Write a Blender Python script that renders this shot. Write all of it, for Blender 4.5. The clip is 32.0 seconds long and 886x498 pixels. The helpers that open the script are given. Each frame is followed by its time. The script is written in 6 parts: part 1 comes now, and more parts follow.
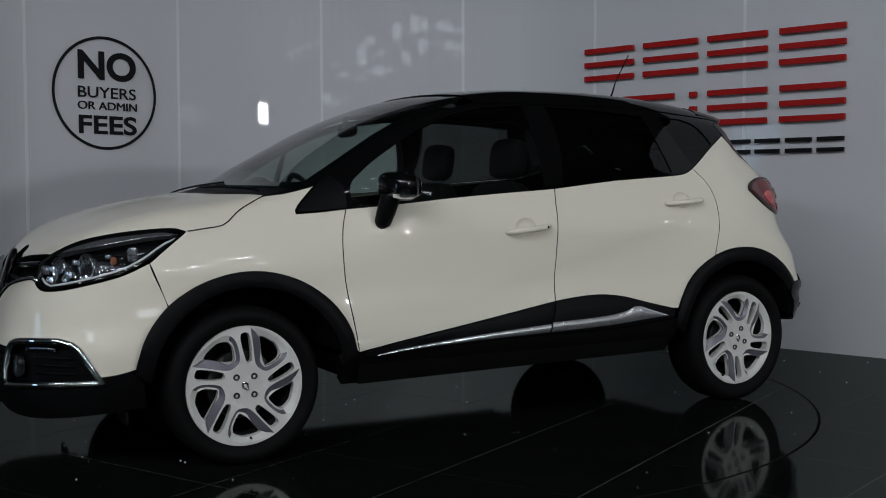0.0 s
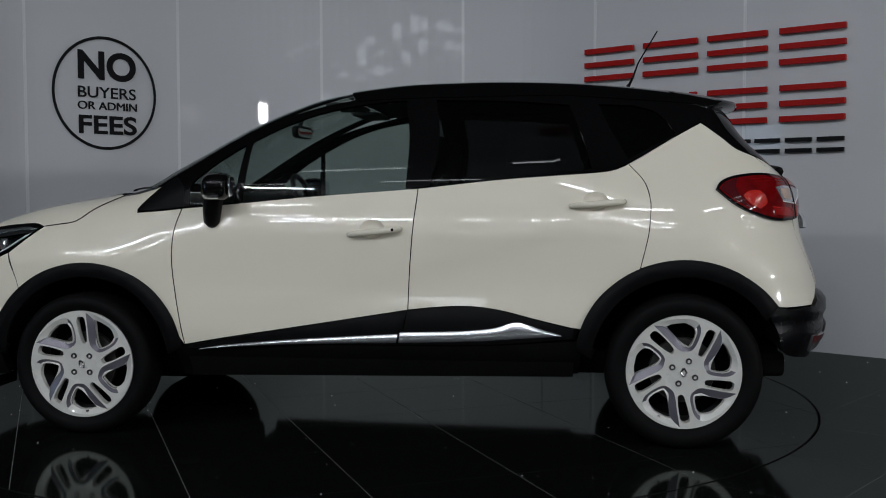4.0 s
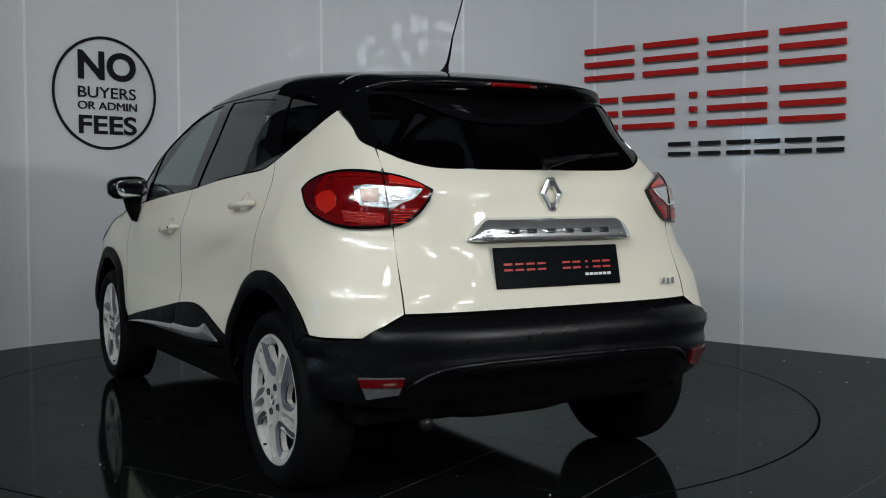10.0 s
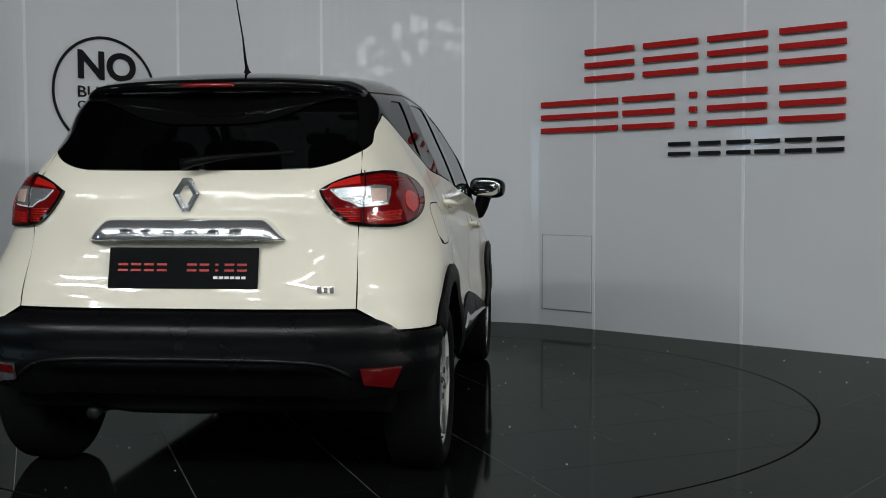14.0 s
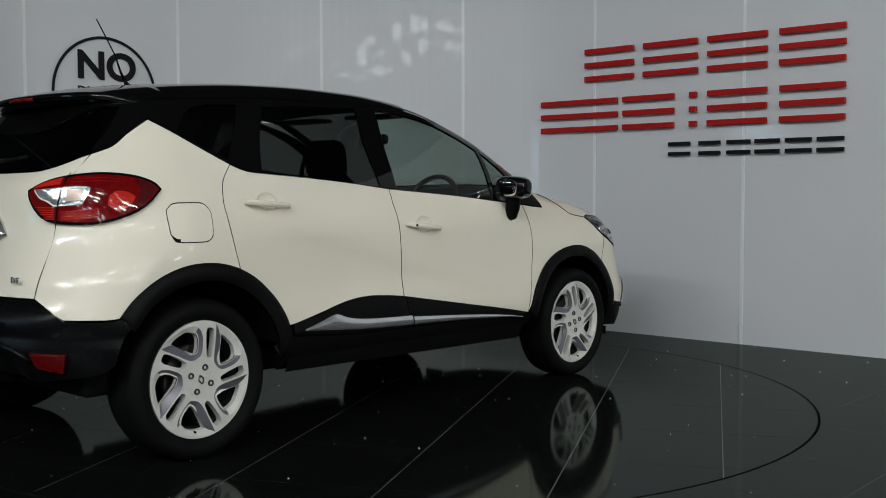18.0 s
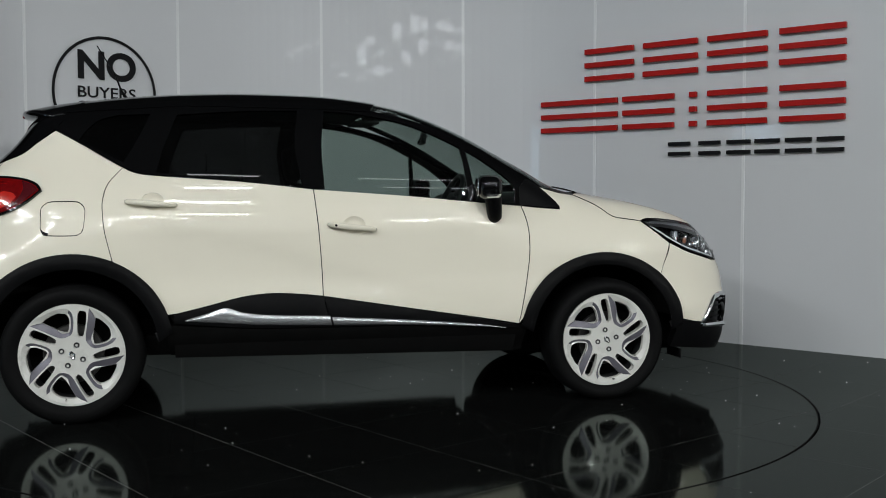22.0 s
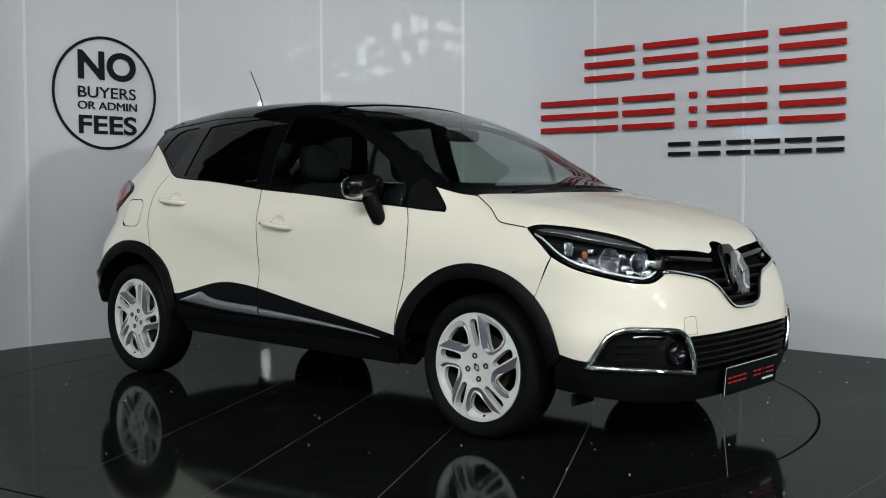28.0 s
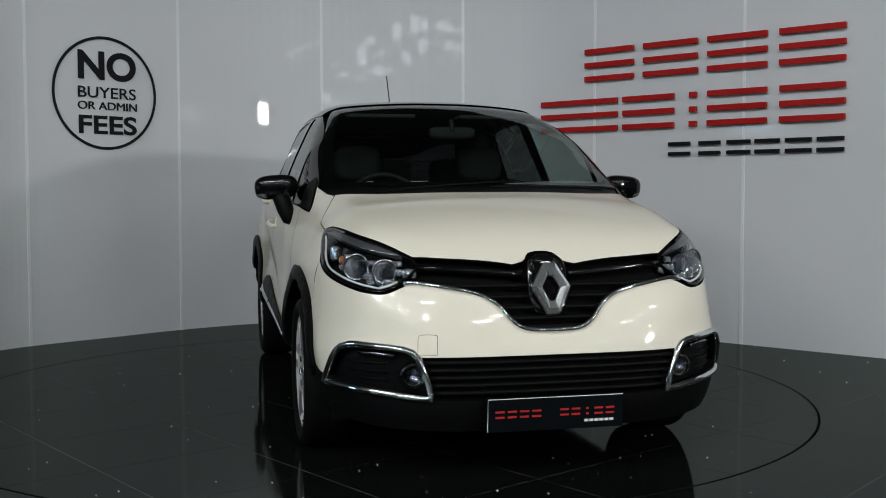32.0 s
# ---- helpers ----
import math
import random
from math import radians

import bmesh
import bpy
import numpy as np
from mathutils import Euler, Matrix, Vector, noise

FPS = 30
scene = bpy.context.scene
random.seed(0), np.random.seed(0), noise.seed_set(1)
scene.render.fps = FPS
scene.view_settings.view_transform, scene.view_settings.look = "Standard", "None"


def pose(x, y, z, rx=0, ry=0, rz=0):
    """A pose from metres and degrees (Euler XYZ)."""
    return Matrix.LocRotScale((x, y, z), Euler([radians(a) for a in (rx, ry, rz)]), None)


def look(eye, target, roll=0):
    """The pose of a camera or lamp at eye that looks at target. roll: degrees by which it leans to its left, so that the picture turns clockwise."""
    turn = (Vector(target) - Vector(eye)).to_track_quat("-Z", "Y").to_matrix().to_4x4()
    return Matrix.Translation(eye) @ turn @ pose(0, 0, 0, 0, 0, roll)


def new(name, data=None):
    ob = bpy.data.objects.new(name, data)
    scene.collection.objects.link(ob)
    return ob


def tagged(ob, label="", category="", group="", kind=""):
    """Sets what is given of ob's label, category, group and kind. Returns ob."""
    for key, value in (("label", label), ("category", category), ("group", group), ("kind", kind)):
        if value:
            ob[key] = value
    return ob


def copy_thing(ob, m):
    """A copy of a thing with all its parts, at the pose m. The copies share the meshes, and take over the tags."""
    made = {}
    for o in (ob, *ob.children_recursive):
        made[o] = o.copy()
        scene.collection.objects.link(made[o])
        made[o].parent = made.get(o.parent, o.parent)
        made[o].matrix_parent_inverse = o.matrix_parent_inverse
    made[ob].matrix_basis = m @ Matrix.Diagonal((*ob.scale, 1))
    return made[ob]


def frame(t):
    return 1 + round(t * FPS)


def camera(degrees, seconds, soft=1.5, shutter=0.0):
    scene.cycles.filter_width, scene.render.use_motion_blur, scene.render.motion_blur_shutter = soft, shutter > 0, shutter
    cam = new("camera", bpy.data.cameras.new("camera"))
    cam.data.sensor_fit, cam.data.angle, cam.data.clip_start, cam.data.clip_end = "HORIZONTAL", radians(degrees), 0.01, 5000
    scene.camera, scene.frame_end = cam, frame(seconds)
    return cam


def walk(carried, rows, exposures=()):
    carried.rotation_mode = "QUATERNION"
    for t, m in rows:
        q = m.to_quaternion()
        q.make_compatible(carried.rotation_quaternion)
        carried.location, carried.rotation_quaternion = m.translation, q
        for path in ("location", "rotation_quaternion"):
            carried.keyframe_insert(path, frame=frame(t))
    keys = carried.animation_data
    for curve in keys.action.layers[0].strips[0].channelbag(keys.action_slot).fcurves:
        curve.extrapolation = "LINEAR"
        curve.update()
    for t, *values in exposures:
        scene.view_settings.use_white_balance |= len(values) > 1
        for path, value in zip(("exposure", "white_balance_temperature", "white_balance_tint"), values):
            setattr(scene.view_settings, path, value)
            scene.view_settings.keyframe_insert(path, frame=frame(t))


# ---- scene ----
SECONDS = 32.0
cam = camera(45.75, SECONDS, soft=1.0)
EYE = Vector((0.0, -5.646, 1.0696))
VIEW = look(EYE, EYE + Vector((0.0629928, 0.99657576, -0.05355984)), -0.10)
walk(cam, [(0.0, VIEW), (SECONDS, VIEW)], exposures=[(0.0, -0.80, 6200, 14), (3.0, -0.86, 6230, 14), (6.0, -0.60, 6330, 13), (9.0, -0.34, 6360, 11), (13.0, -0.28, 6520, 10), (17.0, -0.26, 6520, 10), (21.0, -0.16, 6520, 10), (23.0, -0.06, 6470, 10), (25.0, 0.14, 6470, 10), (28.0, 0.23, 6470, 10), (SECONDS, -0.15, 6470, 10)])

# turntable: heading of the car in degrees at t seconds, and where the car stands on the disc
TURN_START, TURN_RATE = 205.41, -8.9303
CAR_ON_DISC = (-0.181, 0.318)
DISC_R = 2.2485

# ---- light ----
world = bpy.data.worlds.new("world")
scene.world = world
world.use_nodes = True
bg = world.node_tree.nodes["Background"]
bg.inputs[0].default_value = (0.75, 0.85, 1.0, 1)
bg.inputs[1].default_value = 0.03


def area_lamp(name, at, target, w, h, power, color=(1, 1, 1)):
    data = bpy.data.lights.new(name, "AREA")
    data.shape, data.size, data.size_y, data.energy, data.color = "RECTANGLE", w, h, power, color
    ob = new(name, data)
    ob.matrix_world = look(at, target)
    return ob


# fluorescent battens under the hall's roof, out in front of the booth
TUBES = [(x, y, 6.2 if y > -13 else 6.9, p) for y, p, xs in ((-7.6, 36, (-8.5, -4.2, 0.3, 4.4, 8.6)), (-10.6, 38, (-10.0, -5.0, 0.0, 5.0, 10.0)), (-13.8, 46, (-11.0, -5.5, -0.4, 5.2, 11.0)), (-16.6, 40, (-8.0, -2.6, 2.8, 8.4))) for x in xs]
for tx, ty, tz, tp in TUBES:
    aim = (tx * 0.55, ty + 2.2 - 0.25 * ty, 0)
    # the last row is added to light the back wall that the chrome mirrors
    if ty < -16:
        aim = (tx, ty - 1.2, 0)
    area_lamp("batten_light", (tx, ty, tz), aim, 1.1, 0.16, tp * 1.08, (0.96, 1.0, 0.985))
# a floodlight beside the camera
area_lamp("flood_light", (9.0, -8.92, 2.87), (0, 1.2, 1.3), 0.60, 0.45, 370, (0.98, 1.0, 0.98))
# two long tube lines under the roof beyond the camera, unseen, added as fill
for lx, ly in ((-9.6, -10.0), (-3.4, -10.9)):
    area_lamp("fill_tube_line", (lx, ly, 7.0), (0.3, 1.2, 1.3), 5.0, 0.14, 345, (0.95, 0.99, 1.0))

# ---- materials ----


def material(name, color, rough=0.5, metal=0.0, coat=0.0, noise_scale=0.0, noise_amount=0.0, bump=0.0, bump_scale=200.0, spec=0.5, rough_var=0.0):
    m = bpy.data.materials.new(name)
    m.use_nodes = True
    nt = m.node_tree
    b = nt.nodes["Principled BSDF"]
    b.inputs["Base Color"].default_value = (*color, 1)
    b.inputs["Roughness"].default_value = rough
    b.inputs["Metallic"].default_value = metal
    b.inputs["Coat Weight"].default_value = coat
    b.inputs["Coat Roughness"].default_value = 0.025
    b.inputs["Specular IOR Level"].default_value = spec
    coord = nt.nodes.new("ShaderNodeTexCoord")
    if noise_amount:
        n1 = nt.nodes.new("ShaderNodeTexNoise")
        n1.inputs["Scale"].default_value, n1.inputs["Detail"].default_value = noise_scale, 6
        nt.links.new(coord.outputs["Object"], n1.inputs["Vector"])
        ramp = nt.nodes.new("ShaderNodeMix")
        ramp.data_type = "RGBA"
        ramp.inputs["A"].default_value = (*[c * (1 - noise_amount) for c in color], 1)
        ramp.inputs["B"].default_value = (*[min(1, c * (1 + noise_amount)) for c in color], 1)
        nt.links.new(n1.outputs["Fac"], ramp.inputs["Factor"])
        nt.links.new(ramp.outputs["Result"], b.inputs["Base Color"])
    if rough_var:
        n2 = nt.nodes.new("ShaderNodeTexNoise")
        n2.inputs["Scale"].default_value, n2.inputs["Detail"].default_value = 9.0, 8
        nt.links.new(coord.outputs["Object"], n2.inputs["Vector"])
        mr = nt.nodes.new("ShaderNodeMapRange")
        mr.inputs["From Min"].default_value, mr.inputs["From Max"].default_value = 0.3, 0.7
        mr.inputs["To Min"].default_value, mr.inputs["To Max"].default_value = max(0.0, rough - rough_var), rough + rough_var
        nt.links.new(n2.outputs["Fac"], mr.inputs["Value"])
        nt.links.new(mr.outputs["Result"], b.inputs["Roughness"])
    if bump:
        n3 = nt.nodes.new("ShaderNodeTexNoise")
        n3.inputs["Scale"].default_value, n3.inputs["Detail"].default_value = bump_scale, 3
        nt.links.new(coord.outputs["Object"], n3.inputs["Vector"])
        bp = nt.nodes.new("ShaderNodeBump")
        bp.inputs["Strength"].default_value, bp.inputs["Distance"].default_value = bump, 0.002
        nt.links.new(n3.outputs["Fac"], bp.inputs["Height"])
        nt.links.new(bp.outputs["Normal"], b.inputs["Normal"])
    return m


def glass(name, tint, gloss_rough=0.0, base=0.045):
    """A thin clear or tinted pane: it lets light straight through and mirrors more at a slant."""
    m = bpy.data.materials.new(name)
    m.use_nodes = True
    nt = m.node_tree
    nt.nodes.remove(nt.nodes["Principled BSDF"])
    tr, gl = nt.nodes.new("ShaderNodeBsdfTransparent"), nt.nodes.new("ShaderNodeBsdfGlossy")
    tr.inputs[0].default_value, gl.inputs["Roughness"].default_value = (*tint, 1), gloss_rough
    lw, mix = nt.nodes.new("ShaderNodeLayerWeight"), nt.nodes.new("ShaderNodeMixShader")
    lw.inputs["Blend"].default_value = 0.5
    power, scale = nt.nodes.new("ShaderNodeMath"), nt.nodes.new("ShaderNodeMath")
    power.operation, power.inputs[1].default_value = "POWER", 5.0
    scale.operation, scale.inputs[1].default_value, scale.inputs[2].default_value = "MULTIPLY_ADD", 1.0 - base, base
    nt.links.new(lw.outputs["Facing"], power.inputs[0])
    nt.links.new(power.outputs[0], scale.inputs[0])
    nt.links.new(scale.outputs[0], mix.inputs[0])
    nt.links.new(tr.outputs[0], mix.inputs[1])
    nt.links.new(gl.outputs[0], mix.inputs[2])
    nt.links.new(mix.outputs[0], nt.nodes["Material Output"].inputs[0])
    return m


def glow(name, color, strength):
    m = bpy.data.materials.new(name)
    m.use_nodes = True
    b = m.node_tree.nodes["Principled BSDF"]
    b.inputs["Base Color"].default_value = (0.8, 0.8, 0.8, 1)
    b.inputs["Emission Color"].default_value, b.inputs["Emission Strength"].default_value = (*color, 1), strength
    return m


CREAM = material("cream_paint", (0.74, 0.697, 0.588), 0.45, spec=0.15, coat=0.82, noise_scale=1.5, noise_amount=0.015)
GLOSS_BLACK = material("gloss_black_paint", (0.0025, 0.0025, 0.0028), 0.03, spec=0.38, noise_scale=2, noise_amount=0.2)
GRAIN_BLACK = material("grained_black_plastic", (0.0038, 0.0038, 0.0042), 0.42, spec=0.07, noise_scale=30, noise_amount=0.25, bump=0.25, bump_scale=900, rough_var=0.06)
DARK = material("dark_underside_and_gap_shade", (0.004, 0.004, 0.004), 0.9, spec=0.04, noise_scale=8, noise_amount=0.4)
RUBBER = material("tyre_rubber", (0.0045, 0.0045, 0.0047), 0.6, spec=0.06, noise_scale=12, noise_amount=0.3, bump=0.2, bump_scale=500, rough_var=0.08)
CHROME = material("chrome", (0.82, 0.83, 0.85), 0.035, metal=1.0, noise_scale=5, noise_amount=0.03)
ALLOY = material("white_alloy", (0.58, 0.575, 0.545), 0.28, metal=0.0, coat=0.6, noise_scale=14, noise_amount=0.06, rough_var=0.05)
ALLOY_CUT = material("machined_alloy", (0.13, 0.125, 0.15), 0.34, metal=0.3, noise_scale=40, noise_amount=0.08, rough_var=0.06)
STEEL = material("brake_steel", (0.08, 0.078, 0.075), 0.4, metal=0.8, noise_scale=40, noise_amount=0.25)
BOLT = material("dark_bolt", (0.05, 0.05, 0.052), 0.35, metal=0.6, noise_scale=60, noise_amount=0.3)
GLASS_CLEAR = glass("clear_glass", (0.51, 0.58, 0.55))
GLASS_DARK = glass("privacy_glass", (0.020, 0.020, 0.022))
GLASS_SIDE = glass("tinted_glass", (0.11, 0.115, 0.115))
GLASS_LAMP = glass("lamp_glass", (0.93, 0.95, 0.97))
SEAT = material("seat_fabric", (0.008, 0.008, 0.009), 0.85, noise_scale=60, noise_amount=0.3, bump=0.3, bump_scale=600)
TRIM = material("interior_plastic", (0.008, 0.008, 0.009), 0.6, noise_scale=40, noise_amount=0.2, bump=0.2, bump_scale=700)
LINER = material("headliner", (0.05, 0.05, 0.05), 0.9, noise_scale=80, noise_amount=0.08)
RED_LENS = material("red_lens", (0.13, 0.0012, 0.002), 0.06, coat=0.3, noise_scale=26, noise_amount=0.7)
RED_DARK = material("dark_red_lens", (0.07, 0.003, 0.006), 0.1, coat=1.0, noise_scale=25, noise_amount=0.2)
AMBER_PALE = material("pale_amber_lens", (0.50, 0.36, 0.30), 0.18, coat=1.0, noise_scale=70, noise_amount=0.25, bump=0.6, bump_scale=120)
AMBER = material("amber_lens", (0.28, 0.10, 0.05), 0.2, coat=1.0, noise_scale=25, noise_amount=0.1)
REFLECTOR = material("lamp_reflector", (0.80, 0.81, 0.84), 0.10, metal=0.88, noise_scale=60, noise_amount=0.2, bump=1.0, bump_scale=80)
RED_LAMP_LOW = material("red_reflector", (0.11, 0.003, 0.004), 0.1, coat=1.0, noise_scale=40, noise_amount=0.3)
EMBLEM = material("satin_chrome", (0.90, 0.91, 0.92), 0.15, metal=0.92, noise_scale=20, noise_amount=0.05)
DARK_CHROME = material("dark_chrome", (0.22, 0.22, 0.24), 0.12, metal=1.0, noise_scale=40, noise_amount=0.3, bump=1.0, bump_scale=70)
BUMPER = material("satin_black_plastic", (0.0034, 0.0034, 0.004), 0.29, spec=0.24, noise_scale=30, noise_amount=0.2, bump=0.15, bump_scale=900, rough_var=0.04)
BARREL = material("dark_wheel_barrel", (0.03, 0.03, 0.032), 0.5, metal=0.3, noise_scale=20, noise_amount=0.3)
TUBE_GLOW = glow("fluorescent_tube", (0.95, 1.0, 0.98), 8.0)
DOOR_GLOW = glow("daylight_door", (0.48, 0.75, 1.0), 6.2)
WINDOW_GLOW = glow("bright_window", (0.9, 0.96, 1.0), 9.0)
LAMP_GLOW = glow("lamp_glow", (1.0, 0.99, 0.95), 40.0)
HATCH_GAP = material("shadow_gap", (0.32, 0.32, 0.33), 0.7, noise_scale=10, noise_amount=0.2)
HOUSING = material("lamp_housing", (0.006, 0.006, 0.0065), 0.25, coat=0.5, noise_scale=20, noise_amount=0.3)
BROW = material("grey_lamp_trim", (0.16, 0.16, 0.165), 0.3, metal=0.6, noise_scale=20, noise_amount=0.2)
GLASS_LENS = glass("projector_glass", (0.75, 0.78, 0.80))
STRIP_METAL = material("satin_strip_metal", (0.74, 0.75, 0.78), 0.24, metal=0.85, noise_scale=20, noise_amount=0.05)
CHROME_DULL = material("dull_chrome", (0.55, 0.55, 0.56), 0.25, metal=1.0, noise_scale=20, noise_amount=0.15)
RED_MID = material("mid_red_lens", (0.27, 0.004, 0.004), 0.12, coat=0.3, noise_scale=45, noise_amount=0.7, bump=0.8, bump_scale=110)
RED_GLINT = material("red_rib_lens", (0.46, 0.014, 0.008), 0.15, coat=1.0, noise_scale=30, noise_amount=0.2)
WALL = material("white_laminate", (0.56, 0.57, 0.59), 0.014, noise_scale=0.8, noise_amount=0.03, bump=0.012, bump_scale=2.0, rough_var=0.006, spec=0.2)
JOINT = material("joint_strip", (0.66, 0.67, 0.68), 0.3, noise_scale=5, noise_amount=0.04)
TILE = material("black_tile", (0.005, 0.0053, 0.0052), 0.5, spec=0.0, noise_scale=3, noise_amount=0.35)
tn = TILE.node_tree
polish, fres, share, blend = tn.nodes.new("ShaderNodeBsdfGlossy"), tn.nodes.new("ShaderNodeFresnel"), tn.nodes.new("ShaderNodeMath"), tn.nodes.new("ShaderNodeMixShader")
polish.inputs["Color"].default_value = (0.90, 1.0, 0.94, 1)
polish.inputs["Roughness"].default_value, fres.inputs["IOR"].default_value = 0.07, 2.0
share.operation, share.inputs[1].default_value = "MULTIPLY", 0.36
tn.links.new(fres.outputs[0], share.inputs[0])
tn.links.new(share.outputs[0], blend.inputs[0])
tn.links.new(tn.nodes["Principled BSDF"].outputs[0], blend.inputs[1])
tn.links.new(polish.outputs[0], blend.inputs[2])
tn.links.new(blend.outputs[0], tn.nodes["Material Output"].inputs[0])
CLEAR_LENS = material("clear_ribbed_lens", (0.09, 0.09, 0.095), 0.2, coat=1.0, noise_scale=60, noise_amount=0.3, bump=0.8, bump_scale=100)
GROUT = material("grout", (0.26, 0.27, 0.26), 0.4, spec=0.3, noise_scale=20, noise_amount=0.3)
FLOOR_JOINT = material("dark_grout", (0.06, 0.06, 0.06), 0.25, noise_scale=20, noise_amount=0.3)
SIGN_RED = material("red_acrylic", (0.34, 0.008, 0.006), 0.4, spec=0.15, noise_scale=6, noise_amount=0.06)
SIGN_BLACK = material("black_acrylic", (0.006, 0.006, 0.007), 0.35, spec=0.15, noise_scale=6, noise_amount=0.1)
PLATE_BLACK = material("black_plate", (0.004, 0.005, 0.006), 0.2, spec=0.05, noise_scale=6, noise_amount=0.15)
BLADE_WHITE = material("white_print", (0.75, 0.75, 0.76), 0.4, noise_scale=20, noise_amount=0.05)
RED_PRINT = material("red_print", (0.42, 0.014, 0.016), 0.4, noise_scale=20, noise_amount=0.08)
HALL = material("hall_cladding", (0.15, 0.155, 0.16), 0.7, noise_scale=0.6, noise_amount=0.25)
ROOF_DARK = material("dark_roof_sheet", (0.09, 0.093, 0.096), 0.8, noise_scale=0.8, noise_amount=0.3)
HALL_FLOOR_GAP = material("turntable_gap", (0.004, 0.004, 0.004), 0.9, noise_scale=10, noise_amount=0.3)
SPECK = material("dust_speck", (0.92, 0.92, 0.95), 0.5, noise_scale=50, noise_amount=0.2)

# ---- building helpers ----


def link_mesh(name, me, mat, parent=None, label=""):
    if not me.materials:
        me.materials.append(mat)
    ob = new(name, me)
    ob.parent = parent
    if label:
        ob["label"] = label
    return ob


def part(name, bm, mat, parent=None, label="", smooth=False):
    me = bpy.data.meshes.new(name)
    bmesh.ops.recalc_face_normals(bm, faces=bm.faces)
    bm.to_mesh(me)
    bm.free()
    if smooth:
        me.shade_smooth()
    return link_mesh(name, me, mat, parent, label)


def thing(name, label, category, at=(0, 0, 0), group="", kind=""):
    ob = new(name)
    ob.location = at
    return tagged(ob, label, category, group, kind)


def box_bm(size, at=(0, 0, 0), bevel=0.0, segments=2, m=None):
    bm = bmesh.new()
    bmesh.ops.create_cube(bm, size=1.0, matrix=Matrix.Diagonal((*size, 1)))
    if bevel:
        bmesh.ops.bevel(bm, geom=bm.edges[:], offset=bevel, segments=segments, affect="EDGES", profile=0.5)
    bmesh.ops.transform(bm, matrix=(m if m else Matrix.Translation(at)), verts=bm.verts)
    return bm


def revolve_bm(profile, steps=64, axis="Y", bm=None):
    """A ring or solid of revolution; profile is (radius, along the axis)."""
    bm = bm or bmesh.new()
    rings = []
    for r, d in profile:
        ring = []
        for k in range(steps):
            a = 2 * math.pi * k / steps
            c, s = r * math.cos(a), r * math.sin(a)
            ring.append(bm.verts.new((c, d, s) if axis == "Y" else ((c, s, d) if axis == "Z" else (d, c, s))))
        rings.append(ring)
    for a, b in zip(rings, rings[1:]):
        for k in range(steps):
            bm.faces.new((a[k], a[(k + 1) % steps], b[(k + 1) % steps], b[k]))
    return bm


def tube_bm(points, radius, sides=8, closed=False, flat=1.0):
    """A rod along a path of points; flat squashes it along its second normal."""
    bm = bmesh.new()
    pts = [Vector(p) for p in points]
    n = len(pts)
    rings, ref = [], None
    for i, p in enumerate(pts):
        a = pts[(i - 1) % n] if (i or closed) else p
        b = pts[(i + 1) % n] if (i < n - 1 or closed) else p
        d = (b - a).normalized()
        if ref is None:
            ref = d.orthogonal().normalized()
        ref = (ref - d * ref.dot(d)).normalized()
        other = d.cross(ref)
        r = radius[i] if isinstance(radius, (list, tuple)) else radius
        rings.append([bm.verts.new(p + ref * (r * math.cos(2 * math.pi * k / sides)) + other * (flat * r * math.sin(2 * math.pi * k / sides))) for k in range(sides)])
    for i in range(n if closed else n - 1):
        a, b = rings[i], rings[(i + 1) % n]
        for k in range(sides):
            bm.faces.new((a[k], a[(k + 1) % sides], b[(k + 1) % sides], b[k]))
    if not closed:
        bm.faces.new(rings[0])
        bm.faces.new(rings[-1])
    return bm


def blob_bm(size, e=0.5, m=None, nu=20, nv=12, v0=-1.0, v1=1.0, u0=0.0, u1=2 * math.pi):
    """A rounded box or ball: e 1 is an ellipsoid, less is boxier; v and u can leave out a part of it."""
    bm = bmesh.new()

    def power(c, q):
        return math.copysign(abs(c) ** q, c)

    rows = []
    whole = u1 - u0 > 6.28
    for j in range(nv + 1):
        b = math.pi / 2 * (v0 + (v1 - v0) * j / nv)
        row = []
        for i in range(nu + (0 if whole else 1)):
            a = u0 + (u1 - u0) * i / nu
            row.append(bm.verts.new((size[0] / 2 * power(math.cos(b), e) * power(math.cos(a), e), size[1] / 2 * power(math.cos(b), e) * power(math.sin(a), e), size[2] / 2 * power(math.sin(b), e))))
        rows.append(row)
    for r, q in zip(rows, rows[1:]):
        n = len(r)
        for i in range(n if whole else n - 1):
            bm.faces.new((r[i], r[(i + 1) % n], q[(i + 1) % n], q[i]))
    bmesh.ops.remove_doubles(bm, verts=bm.verts, dist=1e-5)
    if m is not None:
        bmesh.ops.transform(bm, matrix=m, verts=bm.verts)
    return bm


